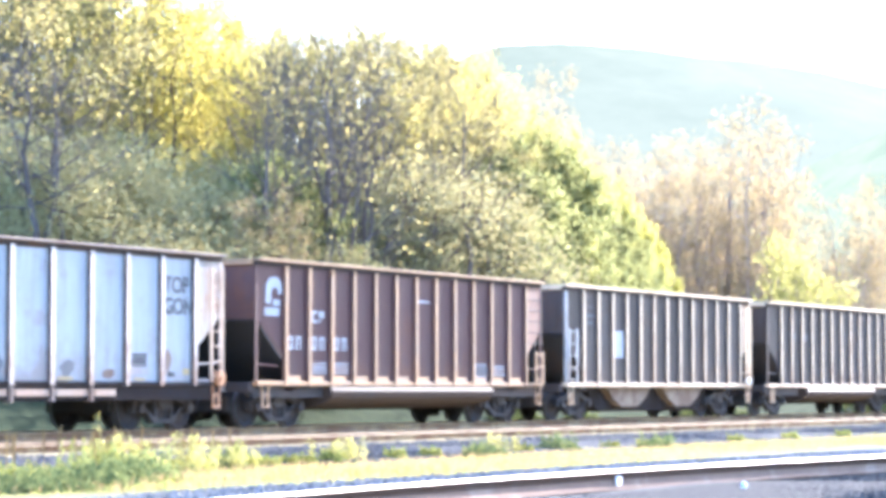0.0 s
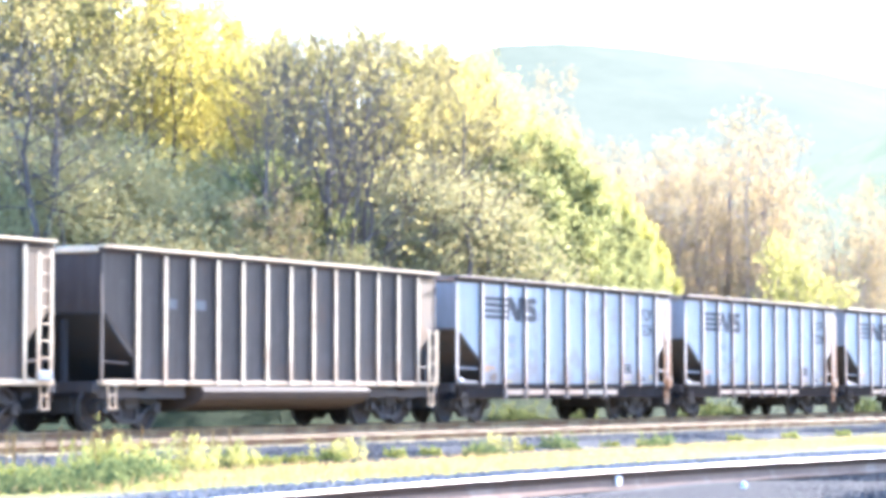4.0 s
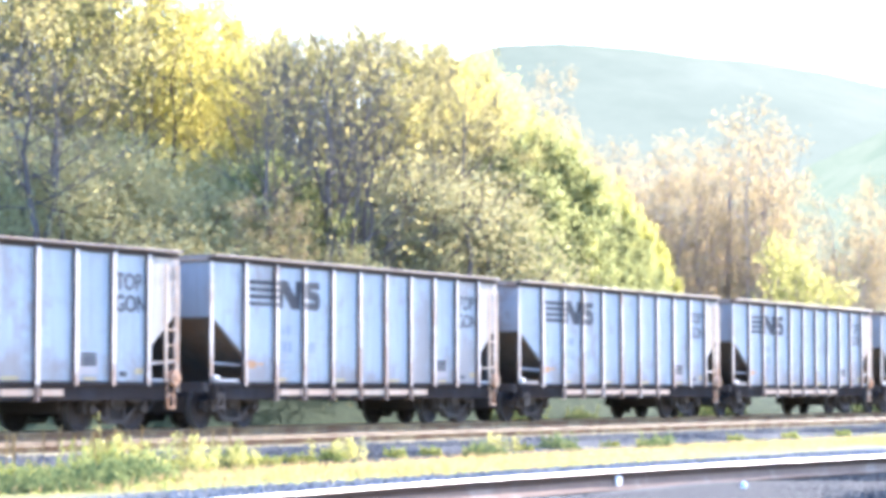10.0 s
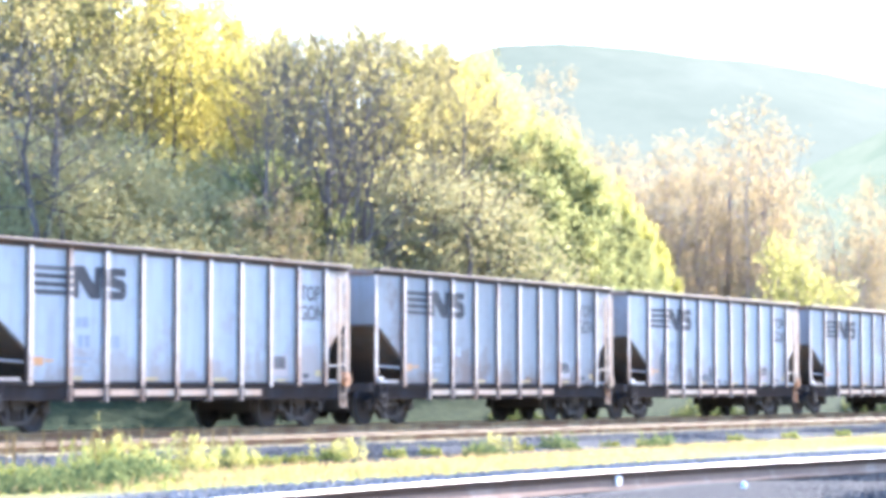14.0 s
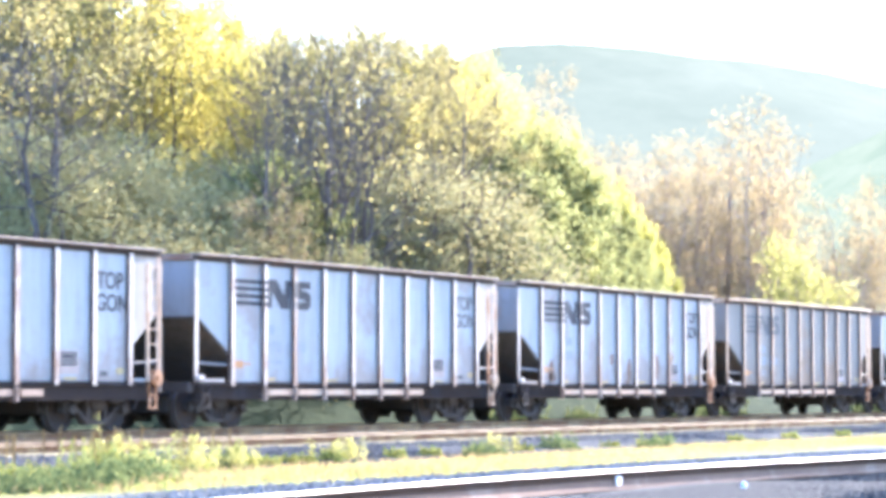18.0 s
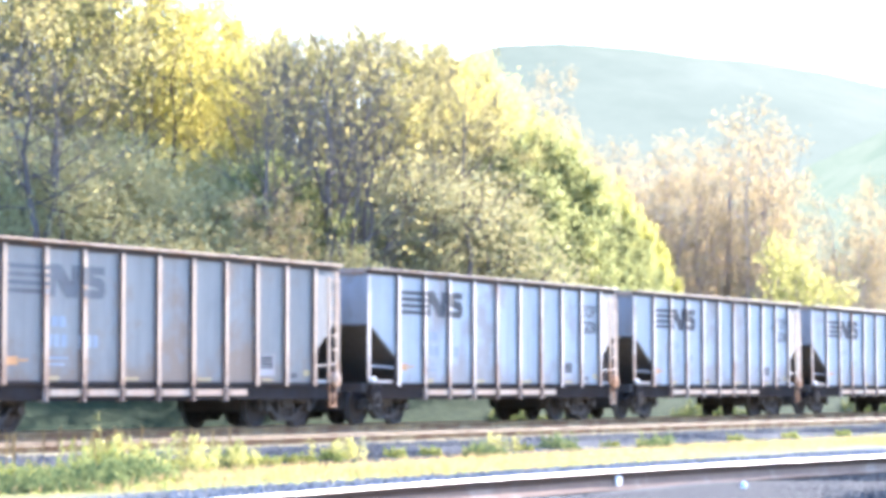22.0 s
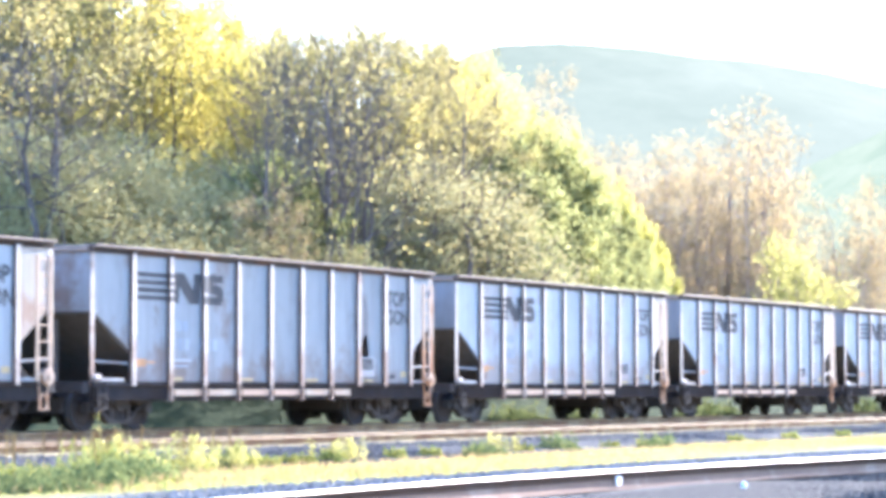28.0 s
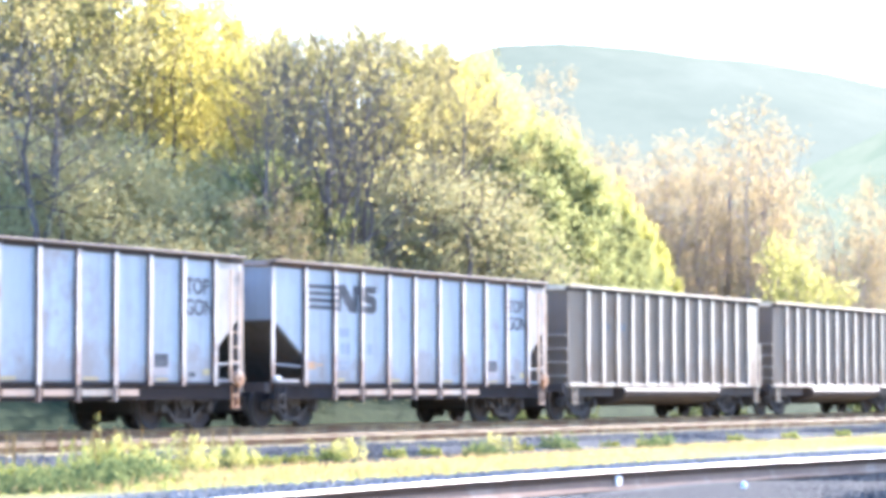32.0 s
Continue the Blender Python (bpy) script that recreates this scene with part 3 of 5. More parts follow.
def build_gondola(body, posts_mat, chord, label, marks=True):
    car = tagged(new("gondola_car"), label, "freight car", "cars of the train")
    side_sheets(car, POSTS, body, 1.31, last=sunlit_white if body is white_paint else None)
    posts_on(car, POSTS[1:-1], posts_mat, 0.145, 0.085, flank=flank_rust_shade)
    posts_on(car, [-6.93, 6.93], posts_mat, 0.13, 0.008)
    tops_and_sills(car, chord, sill_black)
    ends(car, end_grey if body is white_paint else body, end_rust, 1.31)
    floor_of(car, under_black, 1.31)
    underframe(car, under_black)
    # pale boards under the sill, one in each post bay
    for i in range(2, 8):
        for s in (-1, 1):
            y0, y1 = sorted((s * 1.54, s * 1.58))
            boxpart("sill_board", (POSTS[i] + 0.13, POSTS[i + 1] - 0.13 - (0.3 if i == 7 else 0), y0, y1, 0.715, 0.845), board_paint, car, "pale worn board", 0)
    for i in range(2, 8):
        for s in (-1, 1):
            y0, y1 = sorted((s * 1.42, s * 1.60))
            boxpart("bracket", (POSTS[i] - 0.035, POSTS[i] + 0.035, y0, y1, 0.60, 0.895), bracket_paint, car)
    for s in (-1, 1):
        y0, y1 = sorted((s * 1.40, s * 1.52))
        boxpart("under_beam", (-6.9, 6.9, y0, y1, 0.63, 0.895), sill_black, car)
        ladder(car, -s * 6.62, s * 1.60, 1.0, 3.4, 0.42, ladder_paint, 8)
        stirrup(car, 6.66, s * 1.56, ladder_paint)
        stirrup(car, -6.66, s * 1.56, under_black)
    bm = bmesh.new()
    tube(bm, (6.72, -1.66, 1.08), (6.72, -1.52, 1.08), 0.17, sides=14)
    tube(bm, (6.72, -1.70, 1.08), (6.72, -1.66, 1.08), 0.07, sides=10)
    part("jack_pad", bm, ladder_paint, car, "round pale cast jacking pad", 0.01)
    boxpart("jack_pad", (-6.98, -6.70, -1.60, -1.50, 1.00, 1.14), white_paint, car, "", 0.04)
    for s in (-1, 1):
        x0, x1 = sorted((s * 6.80, s * 5.95))
        boxpart("foot_strip", (x0, x1, -1.575, -1.505, 1.005, 1.065), white_paint, car)
    # side markings
    ink = stencil_black if marks else stencil_dim
    bars(car, "stripe_mark", ink, [(-5.54, -4.37, 2.66 + 0.155 * k, 2.75 + 0.155 * k) for k in range(4)] + [(-4.23, -4.10, 2.66 + 0.155 * k, 2.75 + 0.155 * k) for k in range(4)])
    bm = bmesh.new()
    prism(bm, [(-4.18, 2.62), (-3.96, 2.62), (-3.93, 2.98), (-3.56, 2.62), (-3.20, 2.62), (-3.14, 3.25), (-3.38, 3.25), (-3.41, 2.90), (-3.76, 3.25), (-4.12, 3.25)], "y", -1.513, -1.507)
    part("logo_mark", bm, ink, car)
    bm = bmesh.new()
    prism(bm, [(-2.95, 2.62), (-2.40, 2.62), (-2.28, 2.72), (-2.28, 2.92), (-2.38, 3.02), (-2.70, 3.06), (-2.73, 3.09), (-2.30, 3.09), (-2.30, 3.25), (-2.82, 3.25), (-2.94, 3.15), (-2.94, 2.97), (-2.84, 2.87), (-2.52, 2.83), (-2.49, 2.79), (-2.95, 2.79)], "y", -1.513, -1.507)
    part("logo_mark", bm, ink, car)
    bars(car, "number_mark", stencil_faint, [(-4.05, -3.85, 2.05, 2.25), (-3.8, -3.6, 2.05, 2.25)] + [(-4.2 + 0.24 * k, -4.03 + 0.24 * k, 1.66, 1.90) for k in range(3)] + [(-3.16 + 0.24 * k, -2.99 + 0.24 * k, 1.66, 1.90) for k in range(3)] + [(-4.2, -3.5, 1.42, 1.47), (-4.2, -3.6, 1.30, 1.35)])
    # the marks run on over the faces of the posts
    bars(car, "logo_mark", stencil_worn, [(-4.368, -4.232, 2.66 + 0.155 * k, 2.75 + 0.155 * k) for k in range(4)], -1.591)
    bars(car, "logo_mark", stencil_worn, [(-3.108, -2.972, 2.63, 2.79), (-3.108, -2.972, 2.87, 3.22)], -1.591)
    if marks:
        lettering("TOP", 0.47, stencil_black, car, (4.76, -1.509, 2.84))
        lettering("GON", 0.47, stencil_black, car, (4.74, -1.509, 2.40))
    bars(car, "data_panel", stencil_white, [(3.54, 4.20, 1.14, 1.60)], -1.508)
    bars(car, "data_panel", stencil_black, [(3.6, 4.12, 1.30 + 0.07 * k, 1.36 + 0.07 * k) for k in range(4)])
    bars(car, "data_panel", stencil_black, [(4.9, 5.15, 1.1, 1.2)])
    bars(car, "reflector", yellow_mark, [(5.45, 5.7, 1.15, 1.27), (-4.1, -3.8, 1.02, 1.10), (-1.55, -1.1, 1.02, 1.09), (1.1, 1.6, 1.02, 1.09), (3.7, 4.1, 1.02, 1.08)], -1.514)
    bars(car, "reflector", orange_mark, [(-5.48, -5.12, 1.30, 1.46), (-5.08, -4.80, 1.37, 1.42)], -1.514)
    for x in (-5.4, 5.4):
        build_truck(car, x)
    return car


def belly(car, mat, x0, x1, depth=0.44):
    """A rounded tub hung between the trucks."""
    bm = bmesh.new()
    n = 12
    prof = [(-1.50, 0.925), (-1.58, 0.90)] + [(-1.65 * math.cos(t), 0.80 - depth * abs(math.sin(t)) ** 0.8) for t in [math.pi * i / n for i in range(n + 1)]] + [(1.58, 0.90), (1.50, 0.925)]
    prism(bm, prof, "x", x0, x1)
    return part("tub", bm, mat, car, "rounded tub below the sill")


def build_tub_car(body, posts_mat, label, count=12, cr=False, pale=False):
    car = tagged(new("tub_gondola_car"), label, "freight car", "cars of the train")
    step = (5.98 + 5.80) / (count - 1)
    inner = [-5.80 + step * i for i in range(count)]
    posts = [-6.93] + inner + [6.93]
    side_sheets(car, posts, body, 0 if pale else 1.0, last=sunlit_pale if pale else (sunlit_brown if cr else sunlit_tan))
    if pale:
        bm = bmesh.new()
        for k in range(4):
            tube(bm, (-7.06, -1.44, 1.22 + 0.37 * k), (-7.06, -0.95, 1.22 + 0.37 * k), 0.03)
            for w in (-1.44, -0.95):
                box(bm, -7.075, -6.95, w - 0.025, w + 0.025, 1.19 + 0.37 * k, 1.25 + 0.37 * k)
        part("end_ladder", bm, board_paint, car, "cream-worn end rungs")
    posts_on(car, inner, posts_mat, 0.19 if pale else 0.125, 0.08, flank=body)
    posts_on(car, [-6.93, 6.93], body, 0.10, 0.008)
    tops_and_sills(car, posts_mat, posts_mat, (0.93, 1.03))
    ends(car, body, under_black, 0 if pale else 1.0)
    floor_of(car, under_black, 1.0)
    underframe(car, under_black)
    belly(car, tub_paint, -3.95 if cr else -3.5, 3.95 if cr else 3.5)
    for s in (-1, 1):
        y0, y1 = sorted((s * 1.20, s * 1.38))
        boxpart("under_beam", (-6.9, -3.8, y0, y1, 0.66, 0.93), under_black, car)
        boxpart("under_beam", (3.8, 6.9, y0, y1, 0.66, 0.93), under_black, car)
        ladder(car, -s * 6.68, s * 1.60, 1.0, 1.85 if cr else 2.3, 0.40, posts_mat, 3 if cr else 4)
        if cr:
            for k in range(5):
                bm = bmesh.new()
                z = 2.05 + 0.29 * k
                x0, x1 = sorted((-s * 6.02, -s * 6.90))
                tube(bm, (x0, s * 1.58, z), (x1, s * 1.58, z), 0.013)
                for q in (x0, x1):
                    tube(bm, (q, s * 1.50, z), (q, s * 1.585, z), 0.013)
                part("grab_iron", bm, under_black, car)
        stirrup(car, 6.66, s * 1.56, posts_mat)
        stirrup(car, -6.66, s * 1.56, posts_mat)
    if cr:
        bm = bmesh.new()
        prism(bm, [(-6.58, 2.72), (-6.36, 2.72), (-6.36, 2.98), (-6.24, 3.10), (-6.10, 3.06), (-6.06, 2.92), (-5.92, 2.96), (-5.94, 3.20), (-6.10, 3.32), (-6.40, 3.30), (-6.56, 3.14)], "y", -1.513, -1.507)
        part("logo_mark", bm, stencil_white, car)
        bars(car, "logo_mark", stencil_white, [(-6.62, -6.02, 2.46, 2.64), (-6.26, -5.98, 2.68, 2.82)])
        for q in inner[:-1]:
            boxpart("sill_gusset", (q + 0.06, q + 0.60, -1.56, -1.505, 1.032, 1.15), brown_post, car, "rusty tan gusset")
        a = inner
        for i, x in enumerate((a[0] + 0.14, a[0] + 0.48, a[1] + 0.16, a[1] + 0.50, a[2] + 0.16, a[2] + 0.50)):
            bars(car, "number_mark", stencil_white, [(x, x + 0.07, 1.73, 2.03), (x + 0.15, x + 0.22, 1.73, 2.03), (x + 0.07, x + 0.15, 1.97, 2.03), (x + 0.07, x + 0.15, 1.73, 1.79)][:4 - i % 2])
        x = a[1] + 0.16
        bars(car, "logo_mark", stencil_white, [(x, x + 0.07, 2.35, 2.61), (x + 0.07, x + 0.24, 2.35, 2.41), (x + 0.07, x + 0.24, 2.55, 2.61), (x + 0.32, x + 0.39, 2.35, 2.61), (x + 0.39, x + 0.54, 2.46, 2.61)])
        bars(car, "data_panel", stencil_white, [(a[k] + 0.2, a[k] + 0.8, 1.2 + 0.07 * j, 1.24 + 0.07 * j) for k in (1, 2, 9, 10) for j in range(4)] + [(a[6] + 0.2, a[6] + 0.75, 2.95, 3.0)])
        bars(car, "reflector", stencil_white, [(a[9] + 0.15, a[9] + 0.75, 1.06, 1.5)])
    else:
        bars(car, "number_mark", stencil_dim, [(inner[1] + 0.2, inner[1] + 0.5, 2.5, 2.7), (inner[2] + 0.2, inner[2] + 0.6, 2.5, 2.7)])
    for x in (-5.4, 5.4):
        build_truck(car, x)
    return car


def build_hopper(body, posts_mat, label):
    car = tagged(new("hopper_car"), label, "freight car", "cars of the train")
    step = (6.02 + 5.80) / 12
    inner = [-5.80 + step * i for i in range(13)]
    side_sheets(car, [-6.93] + inner + [6.93], body, 0.95, last=sunlit_tan)
    posts_on(car, inner, posts_mat, 0.125, 0.08, flank=body)
    posts_on(car, [-6.93, 6.93], grey_post, 0.08, 0.008)
    tops_and_sills(car, grey_post, posts_mat, (0.92, 1.04))
    ends(car, body, under_black, 0.95)
    floor_of(car, under_black, 0.95)
    underframe(car, under_black)
    for x in (-2.1, 1.9):
        bm = bmesh.new()
        prism(bm, [(x - 1.6, 0.93), (x - 1.15, 0.60), (x - 0.55, 0.36), (x + 0.55, 0.36), (x + 1.15, 0.60), (x + 1.6, 0.93)], "y", -1.30, 1.30)
        part("hopper_bay", bm, bay_paint, car, "tapering discharge bay below the sill")
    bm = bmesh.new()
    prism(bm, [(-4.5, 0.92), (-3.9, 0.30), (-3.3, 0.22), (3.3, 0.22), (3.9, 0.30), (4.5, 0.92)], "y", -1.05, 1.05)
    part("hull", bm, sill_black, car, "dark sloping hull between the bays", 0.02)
    for s in (-1, 1):
        ladder(car, -s * 6.62, s * 1.60, 1.0, 3.45, 0.40, posts_mat, 8)
        stirrup(car, 6.66, s * 1.56, posts_mat)
        stirrup(car, -6.66, s * 1.56, posts_mat)
    ladder(car, -6.64, -1.62, 1.0, 2.5, 0.52, white_paint, 5, "side_ladder")
    boxpart("corner_strip", (-6.97, -6.87, -1.56, -1.512, 1.0, 3.5), white_paint, car, "pale worn corner angle")
    bars(car, "white_patch", stencil_white, [(inner[2] + 0.12, inner[3] - 0.14, 1.75, 2.5)])
    bars(car, "number_mark", stencil_dim, [(inner[0] + 0.15, inner[0] + 0.75, 3.10, 3.16), (inner[0] + 0.15, inner[0] + 0.85, 2.86, 2.92), (inner[0] + 0.15, inner[0] + 0.70, 2.66, 2.72)])
    boxpart("jack_pad", (6.4, 6.85, -1.64, -1.52, 1.0, 1.2), white_paint, car, "", 0.03)
    for x in (-5.4, 5.4):
        build_truck(car, x)
    return car


# ends of each car body along the train, measured from the start of the clip, and its kind
CARS = [(17.9, 32.0, "white"), (33.3, 47.4, "white"), (48.7, 63.3, "brown"), (64.7, 78.85, "hopper"), (80.43, 94.75, "tub"),
        (95.85, 109.7, "white"), (110.94, 124.67, "white"), (125.84, 140.07, "white"), (141.3, 154.95, "white"),
        (156.27, 170.48, "white"), (171.76, 185.42, "white"), (186.72, 200.47, "dull"), (201.71, 215.9, "white"),
        (217.2, 231.4, "white"), (232.73, 246.5, "white"), (247.73, 261.8, "rusty"), (263.2, 277.66, "white"),
        (278.94, 292.93, "white"), (294.22, 308.71, "white"), (309.97, 324.41, "dull"), (325.69, 339.3, "white"),
        (340.49, 354.4, "white"), (355.65, 369.74, "white"), (371.18, 385.88, "pale_tub"), (387.19, 401.5, "pale_tub"), (402.8, 417.1, "pale_tub")]
SPEEDS = [9.367, 9.409, 9.498, 9.56, 9.561, 9.649, 9.654, 9.685, 9.718]   # metres a second, every 4 s


def travelled(t):
    s = 0.0
    for j in range(8):
        d = min(max(t - 4 * j, 0.0), 4.0)
        s += SPEEDS[j] * d + (SPEEDS[j + 1] - SPEEDS[j]) * d * d / 8
    return s


KINDS = {
    "white": build_gondola(white_paint, post_paint, chord_paint, "white open coal gondola car with rusty posts and dark markings"),
    "dull": build_gondola(dull_paint, post_paint, chord_paint, "dirty grey-white coal gondola car with rust-streaked sides"),
    "rusty": build_gondola(rusty_grey, rusty_post, rusty_post, "grimy beige-grey coal gondola car with rust-brown posts", False),
    "brown": build_tub_car(brown_paint, brown_post, "oxide-brown coal gondola car with rounded tub and white markings", 13, True),
    "hopper": build_hopper(grey_paint, grey_post, "dark grey ribbed coal hopper car with two discharge bays"),
    "tub": build_tub_car(grey_paint, grey_post, "dark grey ribbed coal gondola car with rounded tub", 13),
    "pale_tub": build_tub_car(grey_light, grey_worn, "faded mid-grey ribbed coal gondola car with rounded tub", 13, pale=True),
}


def stain(car, seed, x, z, w, h, mat):
    """An uneven blot of rust or soot on a side sheet."""
    k = random.Random(seed)
    bm = bmesh.new()
    n = 30
    pts = []
    r = 0.8
    for i in range(n):
        t = 2 * math.pi * i / n
        r = 0.55 * r + 0.45 * k.uniform(0.45, 1.05)
        pts.append((x + w / 2 * r * math.cos(t), z + h / 2 * r * math.sin(t)))
    prism(bm, pts, "y", -1.5065, -1.5005)
    part("stain", bm, mat, car, "dark uneven stain")


soot = weathered("soot_stain", (0.13, 0.13, 0.14), (0.22, 0.20, 0.19), 0.5)
rust_blot = weathered("rust_stain", (0.26, 0.18, 0.13), (0.15, 0.09, 0.06), 0.5)
STAINS = {232: [(-4.9, 1.35, 0.5, 0.8, 0), (-4.85, 1.15, 0.7, 0.3, 0), (0.45, 1.35, 0.45, 0.8, 0), (0.35, 1.05, 0.4, 0.3, 0), (2.5, 1.5, 0.45, 1.0, 0), (3.7, 1.75, 0.3, 0.5, 0), (3.65, 2.3, 0.25, 0.3, 0), (5.1, 1.2, 0.4, 0.4, 0), (-0.8, 1.7, 0.35, 0.4, 0)],
          309: [(3.74, 2.0, 0.52, 2.7, 1), (3.74, 1.5, 0.56, 1.5, 1), (3.95, 1.15, 0.7, 0.35, 1)],
          201: [(-5.35, 1.35, 0.4, 0.35, 2), (-4.55, 1.5, 0.42, 1.2, 1), (-4.75, 1.15, 0.8, 0.4, 1), (-4.05, 1.4, 0.3, 1.0, 1), (-3.28, 2.0, 0.34, 2.1, 1), (-3.45, 1.3, 0.7, 0.8, 1), (-2.85, 1.9, 0.26, 1.9, 1), (-2.4, 1.25, 0.6, 0.6, 1),
                (-1.92, 1.6, 0.26, 1.5, 1), (-2.1, 1.12, 0.6, 0.35, 1), (-1.2, 1.16, 0.9, 0.4, 1), (-0.75, 1.25, 0.35, 0.7, 1), (-0.05, 1.10, 0.6, 0.22, 1), (0.5, 1.08, 0.5, 0.18, 1)],
          33: [(-0.9, 1.3, 0.7, 0.45, 1), (1.4, 1.25, 0.6, 0.4, 1), (4.9, 1.4, 0.35, 0.6, 0), (2.8, 1.15, 0.5, 0.25, 0)],
          278: [(4.4, 2.85, 0.2, 0.2, 1), (-1.2, 1.1, 0.5, 0.2, 0)],
          325: [(-5.3, 1.2, 0.3, 0.3, 0), (2.9, 1.3, 0.25, 0.3, 1), (3.2, 1.25, 0.25, 0.35, 1)],
          95: [(-4.9, 1.15, 0.5, 0.35, 0), (3.9, 1.3, 0.3, 0.3, 1)],
          186: [(-2.9, 1.3, 0.5, 0.6, 1), (1.5, 1.1, 0.6, 0.25, 0)],
          110: [(-5.0, 1.15, 0.45, 0.5, 1), (5.1, 1.3, 0.2, 0.25, 1)]}
TRAIN, used = [], set()
for left, right, kind in CARS:
    centre = (left + right) / 2
    car = KINDS[kind] if kind not in used else copy_thing(KINDS[kind], pose(centre, 0, 0))
    used.add(kind)
    car.location = (centre, 0, 0)
    car.scale = ((right - left) / 14.0, 1, 1)
    TRAIN.append((car, centre))
for (car, _), (left, _, _) in zip(TRAIN, CARS):
    for i, (x, z, w, h, dark) in enumerate(STAINS.get(int(left), [])):
        stain(car, int(left) + i, x, z, w, h, (rust_blot, soot, orange_mark)[dark])


# ---------------------------------------------------------------- trees and plants
def tree_meshes(seed, height, spread, base, limbs, per_tip, leaf, puff, leaf_mat, bark_mat, forks=1):
    """Trunk with limbs, boughs and twigs, and a crown of leaf sprays round the twig ends."""
    k = random.Random(seed)
    bm = bmesh.new()
    tips = []

    def jig(a):
        return Vector((k.uniform(-a, a), k.uniform(-a, a), k.uniform(-a, a)))

    def twig(p, d, length):
        q = p + d * length
        tube(bm, p, q, 0.014, 0.006, 3)
        tips.append(q)
        for _ in range(3):
            e = p.lerp(q, k.uniform(0.4, 1.0)) + (d * 0.6 + jig(1.0)) * length * 0.55
            tips.append(e)

    def bough(p, d, length, r):
        q = p
        for s_ in range(3):
            d = (d + jig(0.32) + Vector((0, 0, 0.10))).normalized()
            e = q + d * length / 3
            tube(bm, q, e, max(r * (1 - s_ / 3.3), 0.012), max(r * (1 - (s_ + 1) / 3.3), 0.009), 4)
            for _ in range(2):
                twig(e, (d * 0.7 + jig(0.9)).normalized(), length * k.uniform(0.18, 0.34))
            q = e

    def stem(root, top, r0, n_limbs, low):
        n = 8
        pts = [root]
        for i in range(1, n + 1):
            f = i / n
            pts.append(root.lerp(top, f) + Vector((k.uniform(-.22, .22), k.uniform(-.22, .22), 0)) * (1 if i < n else 0))

        def rad(f):
            return max(0.022, r0 * (1 - f) ** 0.75)
        for i in range(n):
            tube(bm, pts[i], pts[i + 1], rad(i / n), rad((i + 1) / n), 7)
        for b_ in range(n_limbs):
            f = low + (0.98 - low) * (b_ + k.random()) / n_limbs
            i = min(int(f * n), n - 1)
            p = pts[i].lerp(pts[i + 1], f * n - i)
            az = b_ * 2.4 + k.uniform(-.6, .6)
            u = (f - low) / (1 - low)
            length = spread * (0.55 + 0.75 * math.sin(math.pi * (0.15 + 0.80 * u))) * k.uniform(0.6, 1.1) * (1.0 - 0.35 * u)
            d = Vector((math.cos(az), math.sin(az), 0.25 + 0.9 * u)).normalized()
            q, rr = p, rad(f) * 0.5
            for s_ in range(4):
                d = (d + jig(0.30) + Vector((0, 0, 0.08))).normalized()
                e = q + d * length / 4
                tube(bm, q, e, max(rr * (1 - s_ / 4.4), 0.016), max(rr * (1 - (s_ + 1) / 4.4), 0.012), 5)
                if s_ > 0:
                    bough(e, (d * 0.8 + jig(0.9)).normalized(), length * k.uniform(0.30, 0.5), rr * 0.4)
                q = e
            bough(q, d, length * 0.35, rr * 0.4)

    for j in range(forks):
        root = Vector((k.uniform(-.3, .3) * (forks > 1), k.uniform(-.3, .3) * (forks > 1), -0.4))
        top = Vector((k.uniform(-.10, .10) * height * (0.6 + forks * 0.4), k.uniform(-.10, .10) * height, height * (0.95 if j == 0 else k.uniform(0.75, 0.92))))
        stem(root, top, (0.011 * height + 0.03) / (1 + 0.25 * (forks - 1)), max(limbs // forks, 6), base)
    trunk = mesh_of("trunk", bm, bark_mat)
    g = np.random.default_rng(seed)
    centre = np.array([[*t] for t in tips])
    count = g.poisson(per_tip * g.choice([0.3, 1.0, 1.7], len(tips)))
    pick = np.repeat(np.arange(len(tips)), count)
    pos_ = centre[pick] + g.normal(size=(len(pick), 3)) * puff * np.array([1.0, 1.0, 0.75])
    return trunk, raw_mesh("crown", *leaf_quads(g, pos_, leaf), leaf_mat)


def leaf_quads(g, pos_, leaf):
    n = len(pos_)
    a = g.normal(size=(n, 3))
    a /= np.linalg.norm(a, axis=1)[:, None]
    b = g.normal(size=(n, 3))
    b -= a * (a * b).sum(1)[:, None]
    b /= np.linalg.norm(b, axis=1)[:, None]
    s = leaf * g.uniform(0.6, 1.35, n)[:, None]
    v = np.stack([pos_ - a * s, pos_ - b * s * 0.55, pos_ + a * s, pos_ + b * s * 0.55], 1).reshape(-1, 3)
    return v, np.arange(4 * n).reshape(-1, 4)


def build_tree(kind, label, group, *spec):
    t = tagged(new(kind), label, "tree", group)
    trunk, crown = tree_meshes(*spec)
    hang("trunk", trunk, t)
    hang("crown", crown, t)
    return t


def ring(az, dist):
    """A spot on the ground by bearing from the viewpoint (degrees from the track) and distance."""
    x, y = dist * math.cos(radians(az)), EYE.y + dist * math.sin(radians(az))
    return x, y


